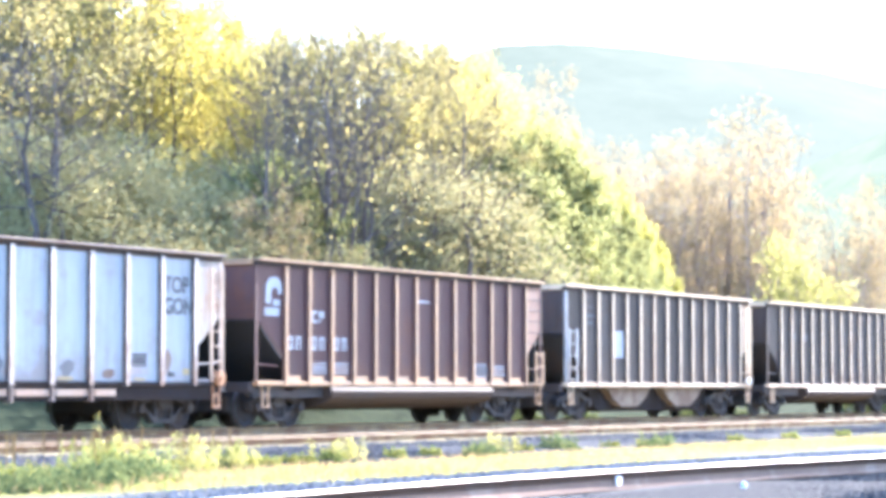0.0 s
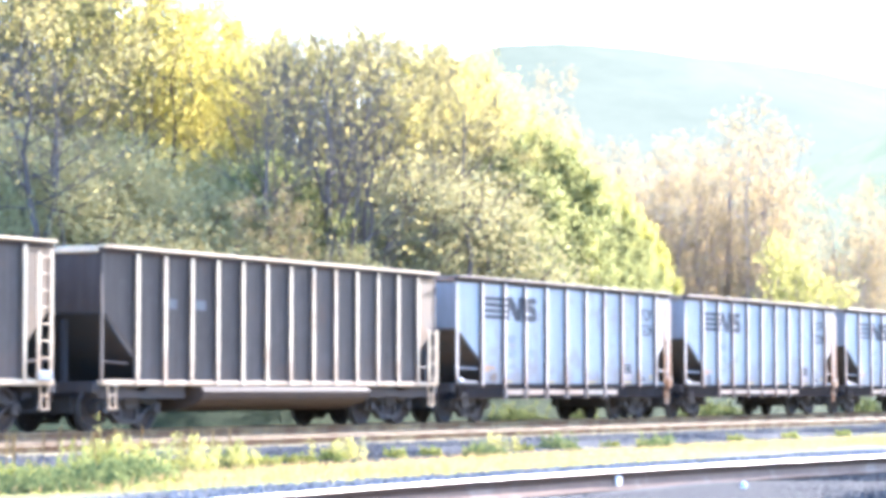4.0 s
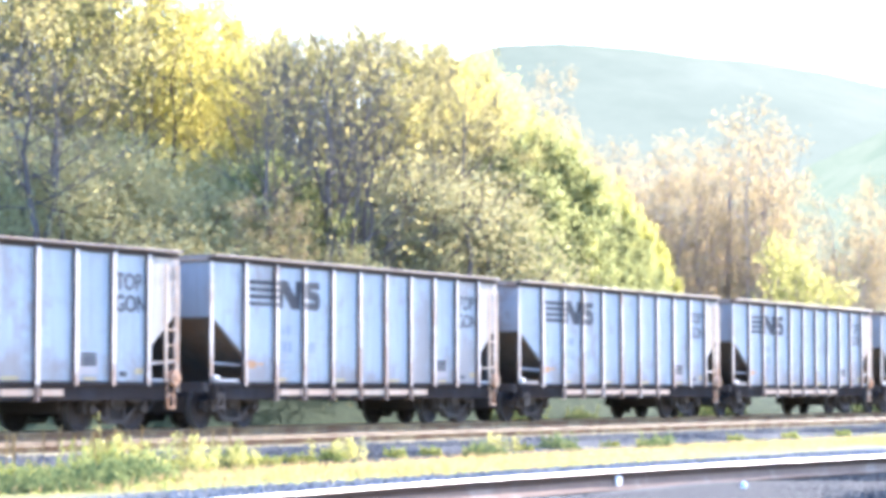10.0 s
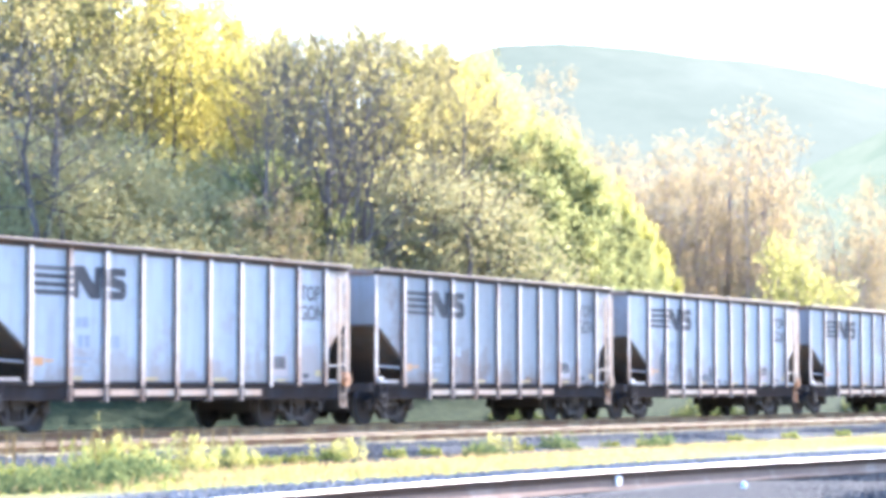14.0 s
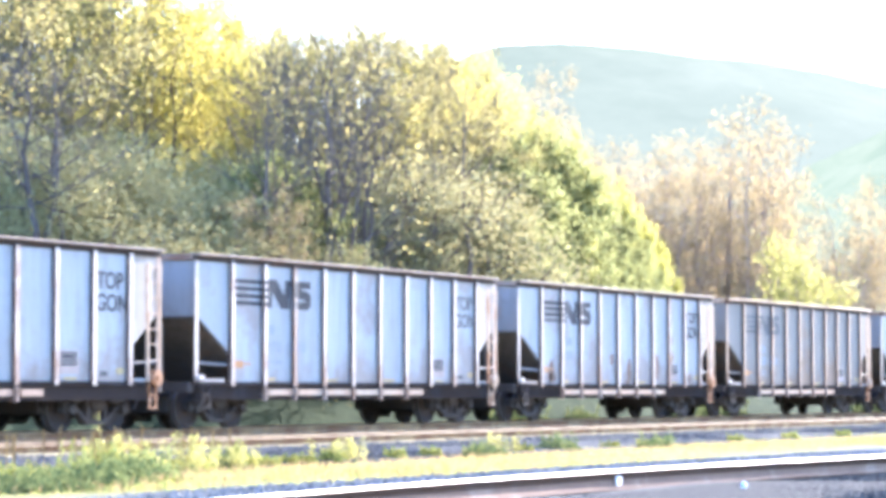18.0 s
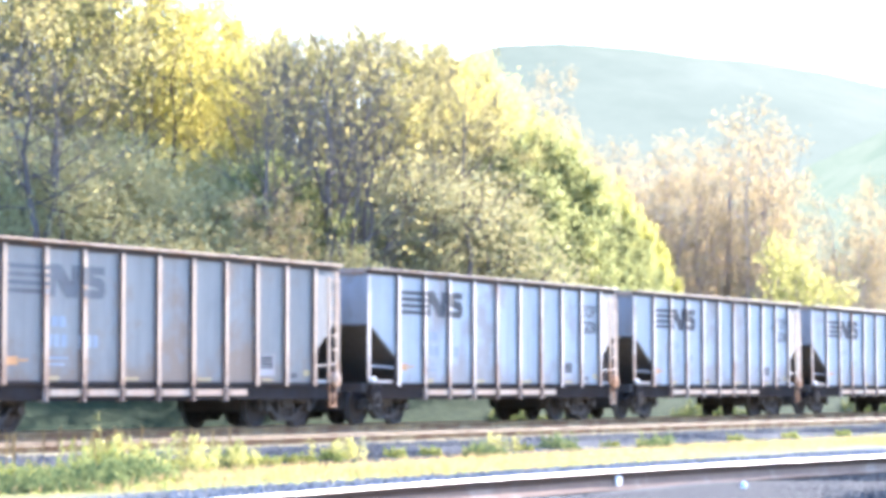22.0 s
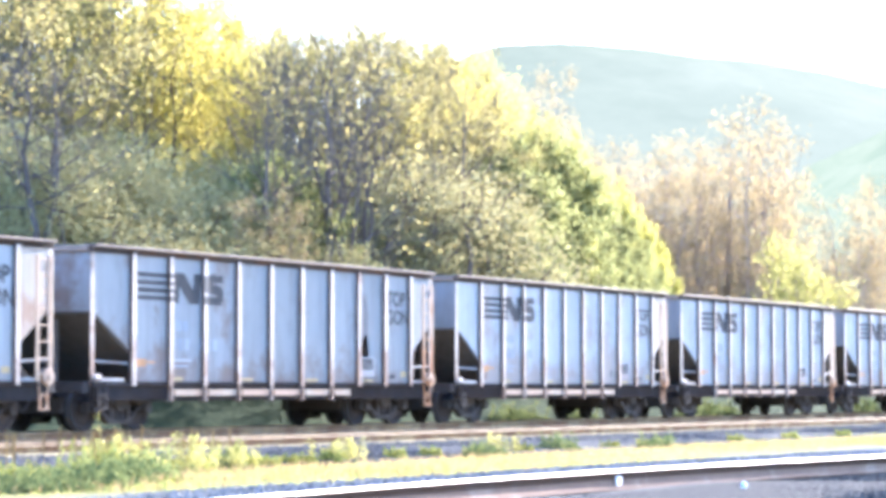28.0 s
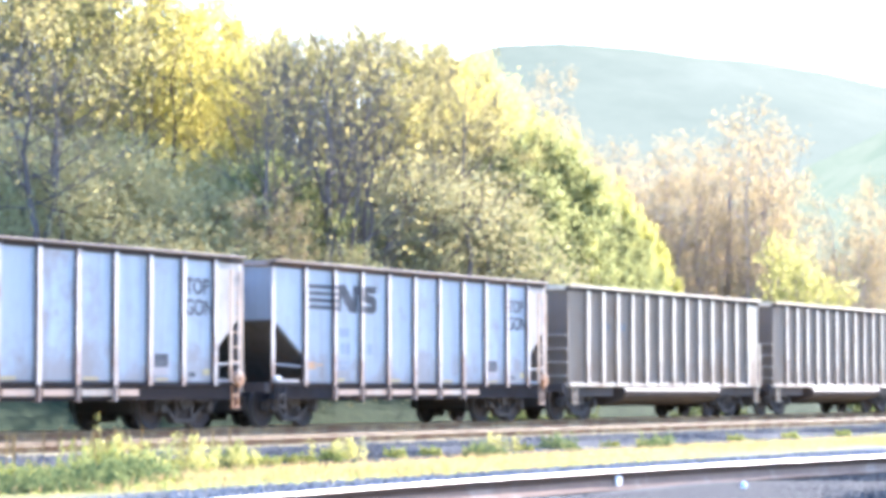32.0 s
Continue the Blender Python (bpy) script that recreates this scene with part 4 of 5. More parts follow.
TREE = {
    "gold": build_tree("tree", "tall deciduous tree with bright yellow-green spring leaves", "trees behind the tracks", 11, 15.0, 4.4, 0.34, 24, 2.0, 0.115, 0.36, leaf_yellow, bark, 2),
    "gold2": build_tree("tree", "tall deciduous tree with bright yellow-green spring leaves", "trees behind the tracks", 12, 15.0, 4.0, 0.36, 22, 2.0, 0.115, 0.36, leaf_yellow, bark, 1),
    "olive": build_tree("tree", "thinly leaved olive-brown tree with visible limbs", "trees behind the tracks", 13, 14.0, 4.2, 0.40, 24, 2.7, 0.085, 0.34, leaf_olive, bark, 2),
    "olive2": build_tree("tree", "thinly leaved olive-brown tree with visible limbs", "trees behind the tracks", 14, 14.0, 4.0, 0.44, 22, 2.7, 0.085, 0.34, leaf_olive, bark, 1),
    "green": build_tree("tree", "dense fresh green tree with sunlit edge", "trees behind the tracks", 15, 8.0, 3.4, 0.06, 26, 3.2, 0.12, 0.34, leaf_green, bark, 2),
    # added along the green crowns; the leaf colour carries their rim light
    "lime": build_tree("tree", "small lime-yellow tree added to paint the wood's sunlit rim", "trees behind the tracks", 19, 8.0, 1.7, 0.10, 22, 1.5, 0.14, 0.30, leaf_rim_light, bark, 2),
    "far_lime": build_tree("tree", "low sunlit yellow tree with open crown by the far line", "far budding trees", 23, 7.0, 2.6, 0.10, 20, 0.8, 0.15, 0.5, leaf_far, bark_pale, 3),
    "orange": build_tree("tree", "budding tree with thin pinkish-orange crown", "far budding trees", 16, 18.0, 3.8, 0.14, 32, 0.9, 0.13, 0.5, leaf_orange, bark_pale, 3),
    "orange2": build_tree("tree", "budding tree with thin pinkish-orange crown", "far budding trees", 17, 18.0, 3.4, 0.12, 28, 0.9, 0.13, 0.5, leaf_orange, bark_pale, 2),
    "pole": build_tree("tree", "slender dark-trunked tree, nearly bare", "trees behind the tracks", 21, 14.0, 3.0, 0.55, 16, 0.10, 0.10, 0.32, leaf_olive, bark, 1),
    "pole2": build_tree("tree", "slender forked dark tree, nearly bare", "trees behind the tracks", 22, 14.0, 2.8, 0.50, 18, 0.10, 0.10, 0.32, leaf_olive, bark, 3),
    "limb": build_tree("tree", "nearly bare dark tree with crooked limbs", "trees behind the tracks", 27, 13.0, 4.2, 0.22, 18, 0.2, 0.10, 0.3, leaf_olive, bark, 2),
    "thicket": build_tree("bush", "twiggy grey-brown thicket under the trees", "shrubs behind the tracks", 24, 4.6, 2.2, 0.04, 22, 3.0, 0.055, 0.34, leaf_dusk, bark, 4),
    "bush": build_tree("bush", "shaded grey-green shrub at the wood's edge", "shrubs behind the tracks", 18, 4.5, 2.3, 0.04, 20, 5.5, 0.055, 0.34, leaf_shade, bark, 3),
}
for k_ in TREE.values():
    if k_.name.startswith("bush"):
        k_["category"] = "bush"
# kind, bearing in degrees, distance, height of the top over the rails, breadth
SPOTS = [("gold", 33.3, 88.9, 15.1, 0.6), ("gold2", 33.85, 89.8, 15.8, 0.6), ("gold", 32.26, 87.0, 13.1, 0.46), ("gold2", 32.75, 93.9, 14.9, 0.5),
         ("gold2", 31.65, 84.6, 11.9, 0.42), ("gold", 34.46, 92.0, 15.6, 0.6), ("gold", 31.34, 86.4, 11.7, 0.38), ("gold", 33.73, 91.5, 12.0, 0.4),
         ("gold2", 32.08, 87.7, 11.4, 0.42), ("gold", 33.18, 95.0, 11.6, 0.45), ("gold2", 31.53, 85.7, 10.3, 0.36), ("gold2", 34.94, 98.8, 14.7, 0.45),
         ("gold2", 31.83, 92.0, 13.3, 0.5), ("gold", 32.45, 93.1, 14.2, 0.5), ("gold", 31.47, 91.3, 12.0, 0.45), ("olive", 35.73, 84.4, 15.2, 0.6),
         ("olive2", 36.57, 83.6, 14.7, 0.6), ("olive2", 35.12, 87.4, 15.4, 0.7), ("olive", 36.21, 86.8, 15.4, 0.75), ("olive2", 37.29, 78.1, 13.4, 0.8),
         ("olive", 37.65, 79.1, 13.9, 0.8), ("gold", 35.25, 83.7, 12.4, 0.4), ("olive2", 36.57, 81.1, 12.4, 0.6), ("pole", 36.21, 62.5, 9.2, 0.8),
         ("pole", 35.99, 63.1, 9.1, 0.7), ("pole", 35.61, 63.4, 8.9, 0.7), ("limb", 34.34, 82.1, 11.9, 0.6), ("olive2", 36.93, 97.0, 16.3, 0.9),
         ("olive", 35.61, 101.8, 17.1, 0.9), ("olive2", 34.28, 105.3, 17.3, 0.9), ("olive", 33.06, 110.5, 16.7, 0.8), ("olive2", 31.96, 112.0, 14.8, 0.7),
         ("gold2", 34.52, 97.6, 14.8, 0.7), ("gold", 33.55, 101.9, 15.4, 0.7), ("gold2", 32.69, 104.2, 15.1, 0.6), ("gold", 31.83, 104.8, 13.9, 0.55),
         ("olive2", 35.0, 98.1, 15.3, 0.8), ("limb", 30.97, 71.7, 10.6, 0.42), ("pole", 31.05, 70.8, 9.7, 0.6), ("olive2", 30.18, 81.2, 11.8, 0.38),
         ("pole2", 30.24, 77.0, 11.6, 0.4), ("limb", 30.11, 80.3, 12.0, 0.6), ("limb", 29.72, 74.4, 11.4, 0.75), ("pole", 29.75, 73.6, 10.9, 0.95),
         ("olive", 29.56, 82.7, 12.3, 0.6), ("limb", 29.25, 75.9, 11.4, 0.7), ("pole", 28.94, 81.2, 12.0, 0.6), ("olive2", 28.51, 85.5, 12.4, 0.6),
         ("limb", 28.78, 81.6, 12.0, 0.6), ("olive", 27.83, 89.5, 12.8, 0.55), ("limb", 28.14, 86.5, 12.6, 0.6), ("gold2", 27.01, 97.5, 13.6, 0.42),
         ("gold", 26.76, 100.6, 13.7, 0.36), ("pole", 26.71, 81.6, 10.3, 0.8), ("pole2", 29.28, 74.2, 9.9, 0.7), ("limb", 27.28, 87.9, 12.4, 0.55),
         ("olive2", 27.4, 91.9, 12.3, 0.5), ("olive", 26.54, 92.4, 10.8, 0.45), ("gold2", 26.17, 100.4, 12.8, 0.34), ("gold", 25.86, 101.5, 12.0, 0.32),
         ("gold2", 25.62, 100.1, 11.1, 0.3), ("olive2", 26.05, 92.9, 9.8, 0.36), ("gold", 30.3, 81.9, 11.0, 0.28), ("gold2", 28.64, 86.2, 11.3, 0.34),
         ("olive", 31.1, 120.6, 15.9, 0.55), ("olive2", 30.24, 125.7, 17.8, 0.6), ("olive", 29.25, 129.5, 18.4, 0.6), ("olive2", 28.27, 135.8, 18.8, 0.6),
         ("olive", 27.4, 139.7, 18.1, 0.55), ("olive2", 26.6, 136.9, 16.2, 0.45), ("olive", 28.04, 87.8, 12.7, 0.42), ("olive2", 27.67, 91.1, 13.0, 0.4),
         ("gold2", 27.34, 94.3, 13.2, 0.36), ("olive", 29.75, 113.5, 16.1, 0.6), ("olive2", 28.88, 118.6, 16.7, 0.6), ("olive", 30.61, 110.6, 15.2, 0.55),
         ("green", 31.4, 72.7, 6.9, 0.5), ("green", 30.91, 74.2, 7.0, 0.5), ("green", 30.3, 75.9, 6.9, 0.42), ("limb", 30.79, 73.2, 11.1, 0.36),
         ("olive", 30.61, 79.1, 11.7, 0.28), ("limb", 30.54, 77.3, 11.2, 0.4), ("limb", 29.93, 78.8, 11.5, 0.6), ("orange2", 31.93, 69.8, 5.6, 0.30),
         ("orange", 31.34, 70.3, 5.9, 0.28), ("bush", 30.85, 71.9, 5.0, 1.0), ("green", 25.49, 95.9, 9.9, 0.55), ("green", 24.88, 97.0, 9.6, 0.46),
         ("green", 24.38, 97.6, 8.6, 0.42), ("green", 23.89, 98.3, 7.8, 0.36), ("green", 23.46, 98.7, 6.9, 0.32), ("green", 23.12, 100.1, 6.2, 0.28),
         ("green", 22.79, 101.5, 5.5, 0.24), ("green", 25.99, 92.0, 8.6, 0.55), ("green", 25.31, 91.9, 8.0, 0.55), ("green", 24.63, 93.1, 7.0, 0.48),
         ("green", 24.08, 94.4, 6.2, 0.4), ("green", 23.52, 95.9, 5.5, 0.32), ("green", 25.86, 87.8, 6.3, 0.5), ("green", 25.37, 88.4, 6.1, 0.42),
         ("green", 24.82, 90.3, 5.7, 0.36), ("green", 26.29, 87.6, 6.7, 0.4), ("lime", 24.88, 99.4, 10.2, 0.42), ("lime", 24.51, 100.8, 10.0, 0.36),
         ("lime", 24.14, 101.0, 9.2, 0.36), ("lime", 23.71, 102.7, 8.5, 0.34), ("lime", 23.36, 105.4, 8.5, 0.32), ("lime", 23.07, 104.1, 7.4, 0.32),
         ("lime", 22.75, 105.5, 6.8, 0.32), ("lime", 22.56, 105.1, 5.9, 0.32), ("lime", 22.36, 105.9, 5.3, 0.32), ("lime", 24.14, 92.7, 5.6, 0.3),
         ("lime", 25.25, 99.2, 10.5, 0.4), ("olive2", 26.42, 99.6, 9.2, 0.5), ("olive", 25.43, 107.8, 10.1, 0.4), ("olive2", 24.69, 108.4, 9.2, 0.32),
         ("orange2", 25.33, 173.0, 21.3, 0.66), ("orange2", 25.62, 159.0, 18.5, 0.5), ("orange2", 24.88, 174.0, 18.6, 0.63),
         ("orange2", 24.38, 167.0, 16.8, 0.47), ("orange2", 23.95, 155.0, 15.1, 0.58), ("orange", 23.46, 176.0, 16.2, 0.47),
         ("orange2", 22.85, 158.0, 14.9, 0.59), ("orange2", 22.38, 175.0, 17.4, 0.59), ("orange2", 21.81, 162.0, 15.7, 0.58),
         ("orange2", 21.2, 155.0, 16.3, 0.56), ("orange", 20.8, 151.0, 16.5, 0.65), ("orange", 20.41, 158.0, 16.0, 0.61), ("orange2", 20.07, 160.0, 13.2, 0.57),
         ("orange2", 19.74, 162.0, 11.1, 0.5), ("orange", 19.32, 158.0, 9.3, 0.61), ("orange", 18.77, 159.0, 8.3, 0.64), ("orange2", 18.47, 153.0, 11.6, 0.68),
         ("orange", 18.05, 171.0, 13.6, 0.51), ("orange2", 17.51, 159.0, 13.0, 0.51), ("orange", 23.65, 151.0, 12.5, 0.56),
         ("orange2", 23.09, 177.0, 14.0, 0.67), ("orange2", 22.6, 151.0, 12.2, 0.69), ("orange", 22.05, 172.0, 14.1, 0.69),
         ("orange", 21.57, 167.0, 14.1, 0.69), ("orange2", 20.53, 155.0, 12.3, 0.52), ("orange", 23.22, 161.0, 10.5, 0.48),
         ("orange2", 22.48, 150.0, 9.5, 0.53), ("orange", 21.75, 172.0, 11.2, 0.49), ("orange", 20.41, 153.0, 9.4, 0.52), ("orange2", 18.23, 156.0, 9.5, 0.56),
         ("orange", 17.78, 155.0, 9.7, 0.46), ("orange2", 22.91, 151.0, 10.9, 0.49), ("orange", 22.24, 178.0, 12.9, 0.51), ("orange", 21.44, 172.0, 12.6, 0.58),
         ("orange", 20.71, 163.0, 11.8, 0.7), ("orange", 20.1, 151.0, 9.6, 0.55), ("orange", 19.02, 175.0, 9.1, 0.51), ("orange2", 18.59, 151.0, 9.2, 0.57),
         ("orange", 19.62, 156.0, 8.5, 0.51), ("orange", 21.87, 154.0, 13.7, 0.67), ("orange", 22.73, 166.0, 14.4, 0.68), ("orange2", 22.18, 175.0, 15.9, 0.55),
         ("orange2", 22.91, 171.0, 10.0, 0.65), ("orange", 22.36, 156.0, 8.2, 0.47), ("orange2", 21.75, 176.0, 9.5, 0.67), ("orange", 21.38, 172.0, 16.0, 0.61),
         ("orange2", 20.59, 165.0, 16.0, 0.65), ("orange2", 23.71, 158.0, 14.1, 0.62), ("orange2", 24.2, 152.0, 13.9, 0.69),
         ("far_lime", 19.86, 121.0, 7.5, 0.59), ("far_lime", 19.5, 116.0, 6.8, 0.53), ("far_lime", 19.1, 117.0, 5.8, 0.58),
         ("far_lime", 19.8, 119.0, 6.1, 0.59)]
BUSHES = [("bush", 37.17, 64.2, 6.1, 1.02), ("bush", 36.63, 65.9, 6.4, 1.06), ("bush", 36.09, 65.0, 5.8, 1.22), ("bush", 35.61, 67.8, 6.5, 1.2),
          ("bush", 35.12, 68.3, 6.5, 1.26), ("bush", 34.58, 68.5, 6.5, 1.32), ("bush", 34.03, 70.6, 6.5, 1.08), ("bush", 33.48, 70.5, 6.2, 1.0),
          ("bush", 32.94, 70.8, 5.9, 1.32), ("bush", 32.45, 71.4, 5.6, 1.0), ("bush", 32.08, 71.4, 5.2, 1.31), ("bush", 36.21, 71.6, 7.3, 1.04),
          ("bush", 34.76, 74.2, 7.2, 1.28), ("bush", 33.3, 77.0, 7.0, 1.27), ("thicket", 28.88, 80.3, 7.2, 1.31), ("thicket", 28.39, 82.6, 7.6, 1.19),
          ("thicket", 27.9, 82.9, 7.3, 1.31), ("thicket", 27.4, 85.4, 7.5, 1.07), ("thicket", 26.97, 84.4, 6.8, 1.24), ("thicket", 26.54, 86.8, 7.2, 1.12),
          ("thicket", 29.38, 83.2, 6.4, 1.31), ("thicket", 30.11, 82.3, 6.1, 1.27), ("thicket", 30.61, 81.1, 5.9, 1.17), ("thicket", 28.39, 91.1, 9.1, 1.18),
          ("thicket", 27.4, 94.1, 9.1, 1.01), ("bush", 31.71, 76.7, 6.8, 1.01), ("bush", 31.22, 77.7, 6.5, 1.21), ("thicket", 30.73, 79.8, 6.5, 1.17),
          ("thicket", 30.3, 81.9, 6.8, 1.3), ("thicket", 29.62, 83.5, 7.1, 1.21), ("thicket", 29.13, 84.8, 7.4, 1.05), ("bush", 35.85, 70.5, 7.1, 1.13),
          ("bush", 34.15, 73.6, 7.0, 1.27), ("bush", 32.69, 75.5, 6.4, 1.18), ("bush", 37.05, 70.2, 7.1, 1.0)]
TREE_H = {}
for kind, t in TREE.items():
    crown_ = next(c for c in t.children if c.name.startswith("crown"))
    TREE_H[kind] = float(np.percentile([v.co.z for v in crown_.data.vertices], 96.0))
seen = set()
kr = random.Random(5)
for kind, az, dist, top, breadth in SPOTS + BUSHES:
    x, y = ring(az, dist)
    gz = float(ground_z(x, y))
    m = pose(x, y, gz, 0, 0, kr.uniform(0, 360))
    f = (top - gz) / TREE_H[kind]
    if kind in seen:
        t = copy_thing(TREE[kind], m)
    else:
        t = TREE[kind]
        t.matrix_basis = m
        seen.add(kind)
    w = breadth * kr.uniform(0.92, 1.12)
    t.scale = (w, w, f)

# far wooded hill, its distance haze painted in as a surface glow
haze = material("far_hill_haze_glow", (0.30, 0.40, 0.34), 1.0, 0, 0.0)
hv = place(haze)


# Woodland tones with haze mixed into the colour, given off as emission.
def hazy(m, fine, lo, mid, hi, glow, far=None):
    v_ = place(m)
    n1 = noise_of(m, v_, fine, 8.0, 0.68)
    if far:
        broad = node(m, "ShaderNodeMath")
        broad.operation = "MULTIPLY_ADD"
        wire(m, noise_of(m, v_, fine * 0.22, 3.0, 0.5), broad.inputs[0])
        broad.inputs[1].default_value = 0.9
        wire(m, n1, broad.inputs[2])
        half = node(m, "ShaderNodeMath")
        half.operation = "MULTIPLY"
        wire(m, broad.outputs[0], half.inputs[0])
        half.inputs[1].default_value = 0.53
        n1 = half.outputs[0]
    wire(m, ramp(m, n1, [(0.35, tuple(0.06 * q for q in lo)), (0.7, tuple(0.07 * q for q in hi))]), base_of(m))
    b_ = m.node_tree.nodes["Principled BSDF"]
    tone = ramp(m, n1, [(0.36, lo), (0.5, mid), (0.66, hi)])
    if far:      # the painted haze grows brighter towards the sun
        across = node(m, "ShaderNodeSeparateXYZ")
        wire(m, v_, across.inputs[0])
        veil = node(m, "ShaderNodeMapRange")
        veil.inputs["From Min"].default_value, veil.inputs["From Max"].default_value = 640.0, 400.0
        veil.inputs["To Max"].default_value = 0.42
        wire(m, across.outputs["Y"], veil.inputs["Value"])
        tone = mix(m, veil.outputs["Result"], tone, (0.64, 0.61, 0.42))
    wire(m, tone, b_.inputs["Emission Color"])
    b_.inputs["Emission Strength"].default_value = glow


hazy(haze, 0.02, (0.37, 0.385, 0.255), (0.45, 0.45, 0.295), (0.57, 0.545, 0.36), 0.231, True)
bump(haze, noise_of(haze, hv, 0.05, 6.0), 0.5, 4.0)
ha = np.linspace(radians(-30), radians(75), 240)
hd = np.linspace(900, 1900, 60)
A, D = np.meshgrid(ha, hd)
prof = np.interp(np.degrees(ha), [-30, 5, 17.8, 19.8, 21, 22.8, 24.7, 26.5, 28.5, 32, 45, 75], [60, 120, 170, 182, 188, 194, 197.5, 195, 165, 120, 90, 60])
HZ = prof[None, :] * smooth(900, 1500, D) * (1 + 0.0 * A) + wobble(A * 1500, D, 25, 1.0)
I = np.arange(A.size).reshape(A.shape)
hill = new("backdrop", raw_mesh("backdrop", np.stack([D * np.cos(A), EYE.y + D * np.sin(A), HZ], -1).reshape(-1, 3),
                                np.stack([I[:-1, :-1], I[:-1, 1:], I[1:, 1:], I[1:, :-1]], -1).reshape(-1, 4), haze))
tagged(hill, "distant wooded mountain ridge with haze painted on as a glow", "mountain", kind="structure")

spur_mat = material("near_spur_haze_glow", (0.3, 0.35, 0.2), 1.0, 0, 0.0)
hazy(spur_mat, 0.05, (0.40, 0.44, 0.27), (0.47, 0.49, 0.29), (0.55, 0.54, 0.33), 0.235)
sa = np.linspace(radians(4), radians(23), 90)
sd = np.linspace(430, 760, 50)
A2, D2 = np.meshgrid(sa, sd)
crest = np.interp(np.degrees(sa), [4, 12, 16, 17.7, 18.8, 19.8, 20.6, 21.4, 23], [70, 72, 66, 61, 56, 50, 40, 26, 0])
Z2 = crest[None, :] * smooth(430, 620, D2) + wobble(A2 * 600, D2, 7, 1.2) + wobble(A2 * 600, D2, 2.6, 0.6) - 2
I = np.arange(A2.size).reshape(A2.shape)
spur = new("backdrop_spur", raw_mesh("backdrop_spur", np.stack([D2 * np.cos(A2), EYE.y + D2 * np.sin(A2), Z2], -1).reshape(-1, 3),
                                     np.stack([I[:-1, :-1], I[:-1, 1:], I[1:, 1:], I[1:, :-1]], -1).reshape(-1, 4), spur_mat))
tagged(spur, "green wooded spur below the mountain with painted haze glow", "hill", kind="structure")

# weeds and grass between the siding and the main tracks
def blades(seed, n, area, height, mat, name, label, width=0.012):
    g = np.random.default_rng(seed)
    x = g.uniform(area[0], area[1], n)
    y = g.uniform(area[2], area[3], n)
    keep = (np.sin(x * 1.3 + 2 * np.sin(y * 0.9)) + np.sin(y * 1.7 + x * 0.4)) > g.uniform(-2.4, 1.2, n)
    x, y = x[keep], y[keep]
    n = len(x)
    z = ground_z(x, y) - 0.02
    h = height * g.uniform(0.4, 1.2, n)
    a = g.uniform(0, 2 * np.pi, n)
    w = width * g.uniform(0.7, 1.4, n)
    lx, ly = g.normal(0, 0.35, n) * h, g.normal(0, 0.35, n) * h
    p0 = np.stack([x - w * np.cos(a), y - w * np.sin(a), z], -1)
    p1 = np.stack([x + w * np.cos(a), y + w * np.sin(a), z], -1)
    p2 = np.stack([x + lx * .5 + w * np.cos(a) * .8, y + ly * .5 + w * np.sin(a) * .8, z + h * 0.65], -1)
    p3 = np.stack([x + lx, y + ly, z + h], -1)
    ob = new(name, raw_mesh(name, np.stack([p0, p1, p2, p3], 1).reshape(-1, 3), np.arange(4 * n).reshape(-1, 4), mat))
    return tagged(ob, label, "grass", kind="stuff")


blades(22, 14000, (14, 60, -17.6, -10.6), 0.15, dry_stalk, "dry_grass", "sparse dry straw-coloured grass stems", 0.007)
blades(23, 16000, (45, 120, -12.0, -8.4), 0.10, grass_leaf, "grass", "short sunlit yellow-green grass between the tracks")
blades(21, 60000, (14, 100, -17.4, -10.2), 0.085, grass_leaf, "grass", "short sunlit yellow-green grass between the tracks")



def weed_mesh(seed, h, w, n, mat):
    """A mound of small leaves with a few upright shoots."""
    g = np.random.default_rng(seed)
    a, r = g.uniform(0, 2 * np.pi, n), w * np.sqrt(g.uniform(0, 1, n))
    z = h * 0.75 * g.uniform(0, 1, n) ** 0.8 * (1.1 - (r / w) ** 2)
    p = [np.stack([r * np.cos(a), r * np.sin(a), z], -1)]
    for _ in range(9):
        c = g.normal(0, w * 0.45, 2)
        m = 22
        zz = np.linspace(0, h * g.uniform(0.7, 1.15), m)
        p.append(np.stack([c[0] + g.normal(0, 0.018, m), c[1] + g.normal(0, 0.018, m), zz], -1))
    return raw_mesh("weed_leaves", *leaf_quads(g, np.concatenate(p), 0.034), mat)


weed_leaf = foliage("weed_leaf", (0.41, 0.37, 0.085), (0.17, 0.20, 0.06), 0.38)
weed_green = foliage("weed_leaf_green", (0.24, 0.25, 0.085), (0.09, 0.12, 0.05), 0.35)
WEEDS = [weed_mesh(31 + i, *d) for i, d in enumerate(((0.46, 0.36, 650, weed_leaf), (0.34, 0.55, 850, weed_green), (0.17, 0.26, 300, weed_leaf)))]


def stalk_mesh(seed, h):
    k = random.Random(seed)
    bm = bmesh.new()
    p = Vector((0, 0, -0.02))
    for i in range(6):
        q = p + Vector((k.uniform(-.012, .012), k.uniform(-.012, .012), h / 6))
        tube(bm, p, q, 0.006, 0.005, 5)
        p = q
    for i in range(26):
        z = h * (0.55 + 0.45 * i / 26)
        a = k.uniform(0, 6.28)
        tube(bm, (0, 0, z), (0.03 * math.cos(a), 0.03 * math.sin(a), z + 0.035), 0.006, 0.003, 4)
    return mesh_of("stalk", bm, dry_stalk)


STALK = stalk_mesh(3, 0.62)
kw = random.Random(9)


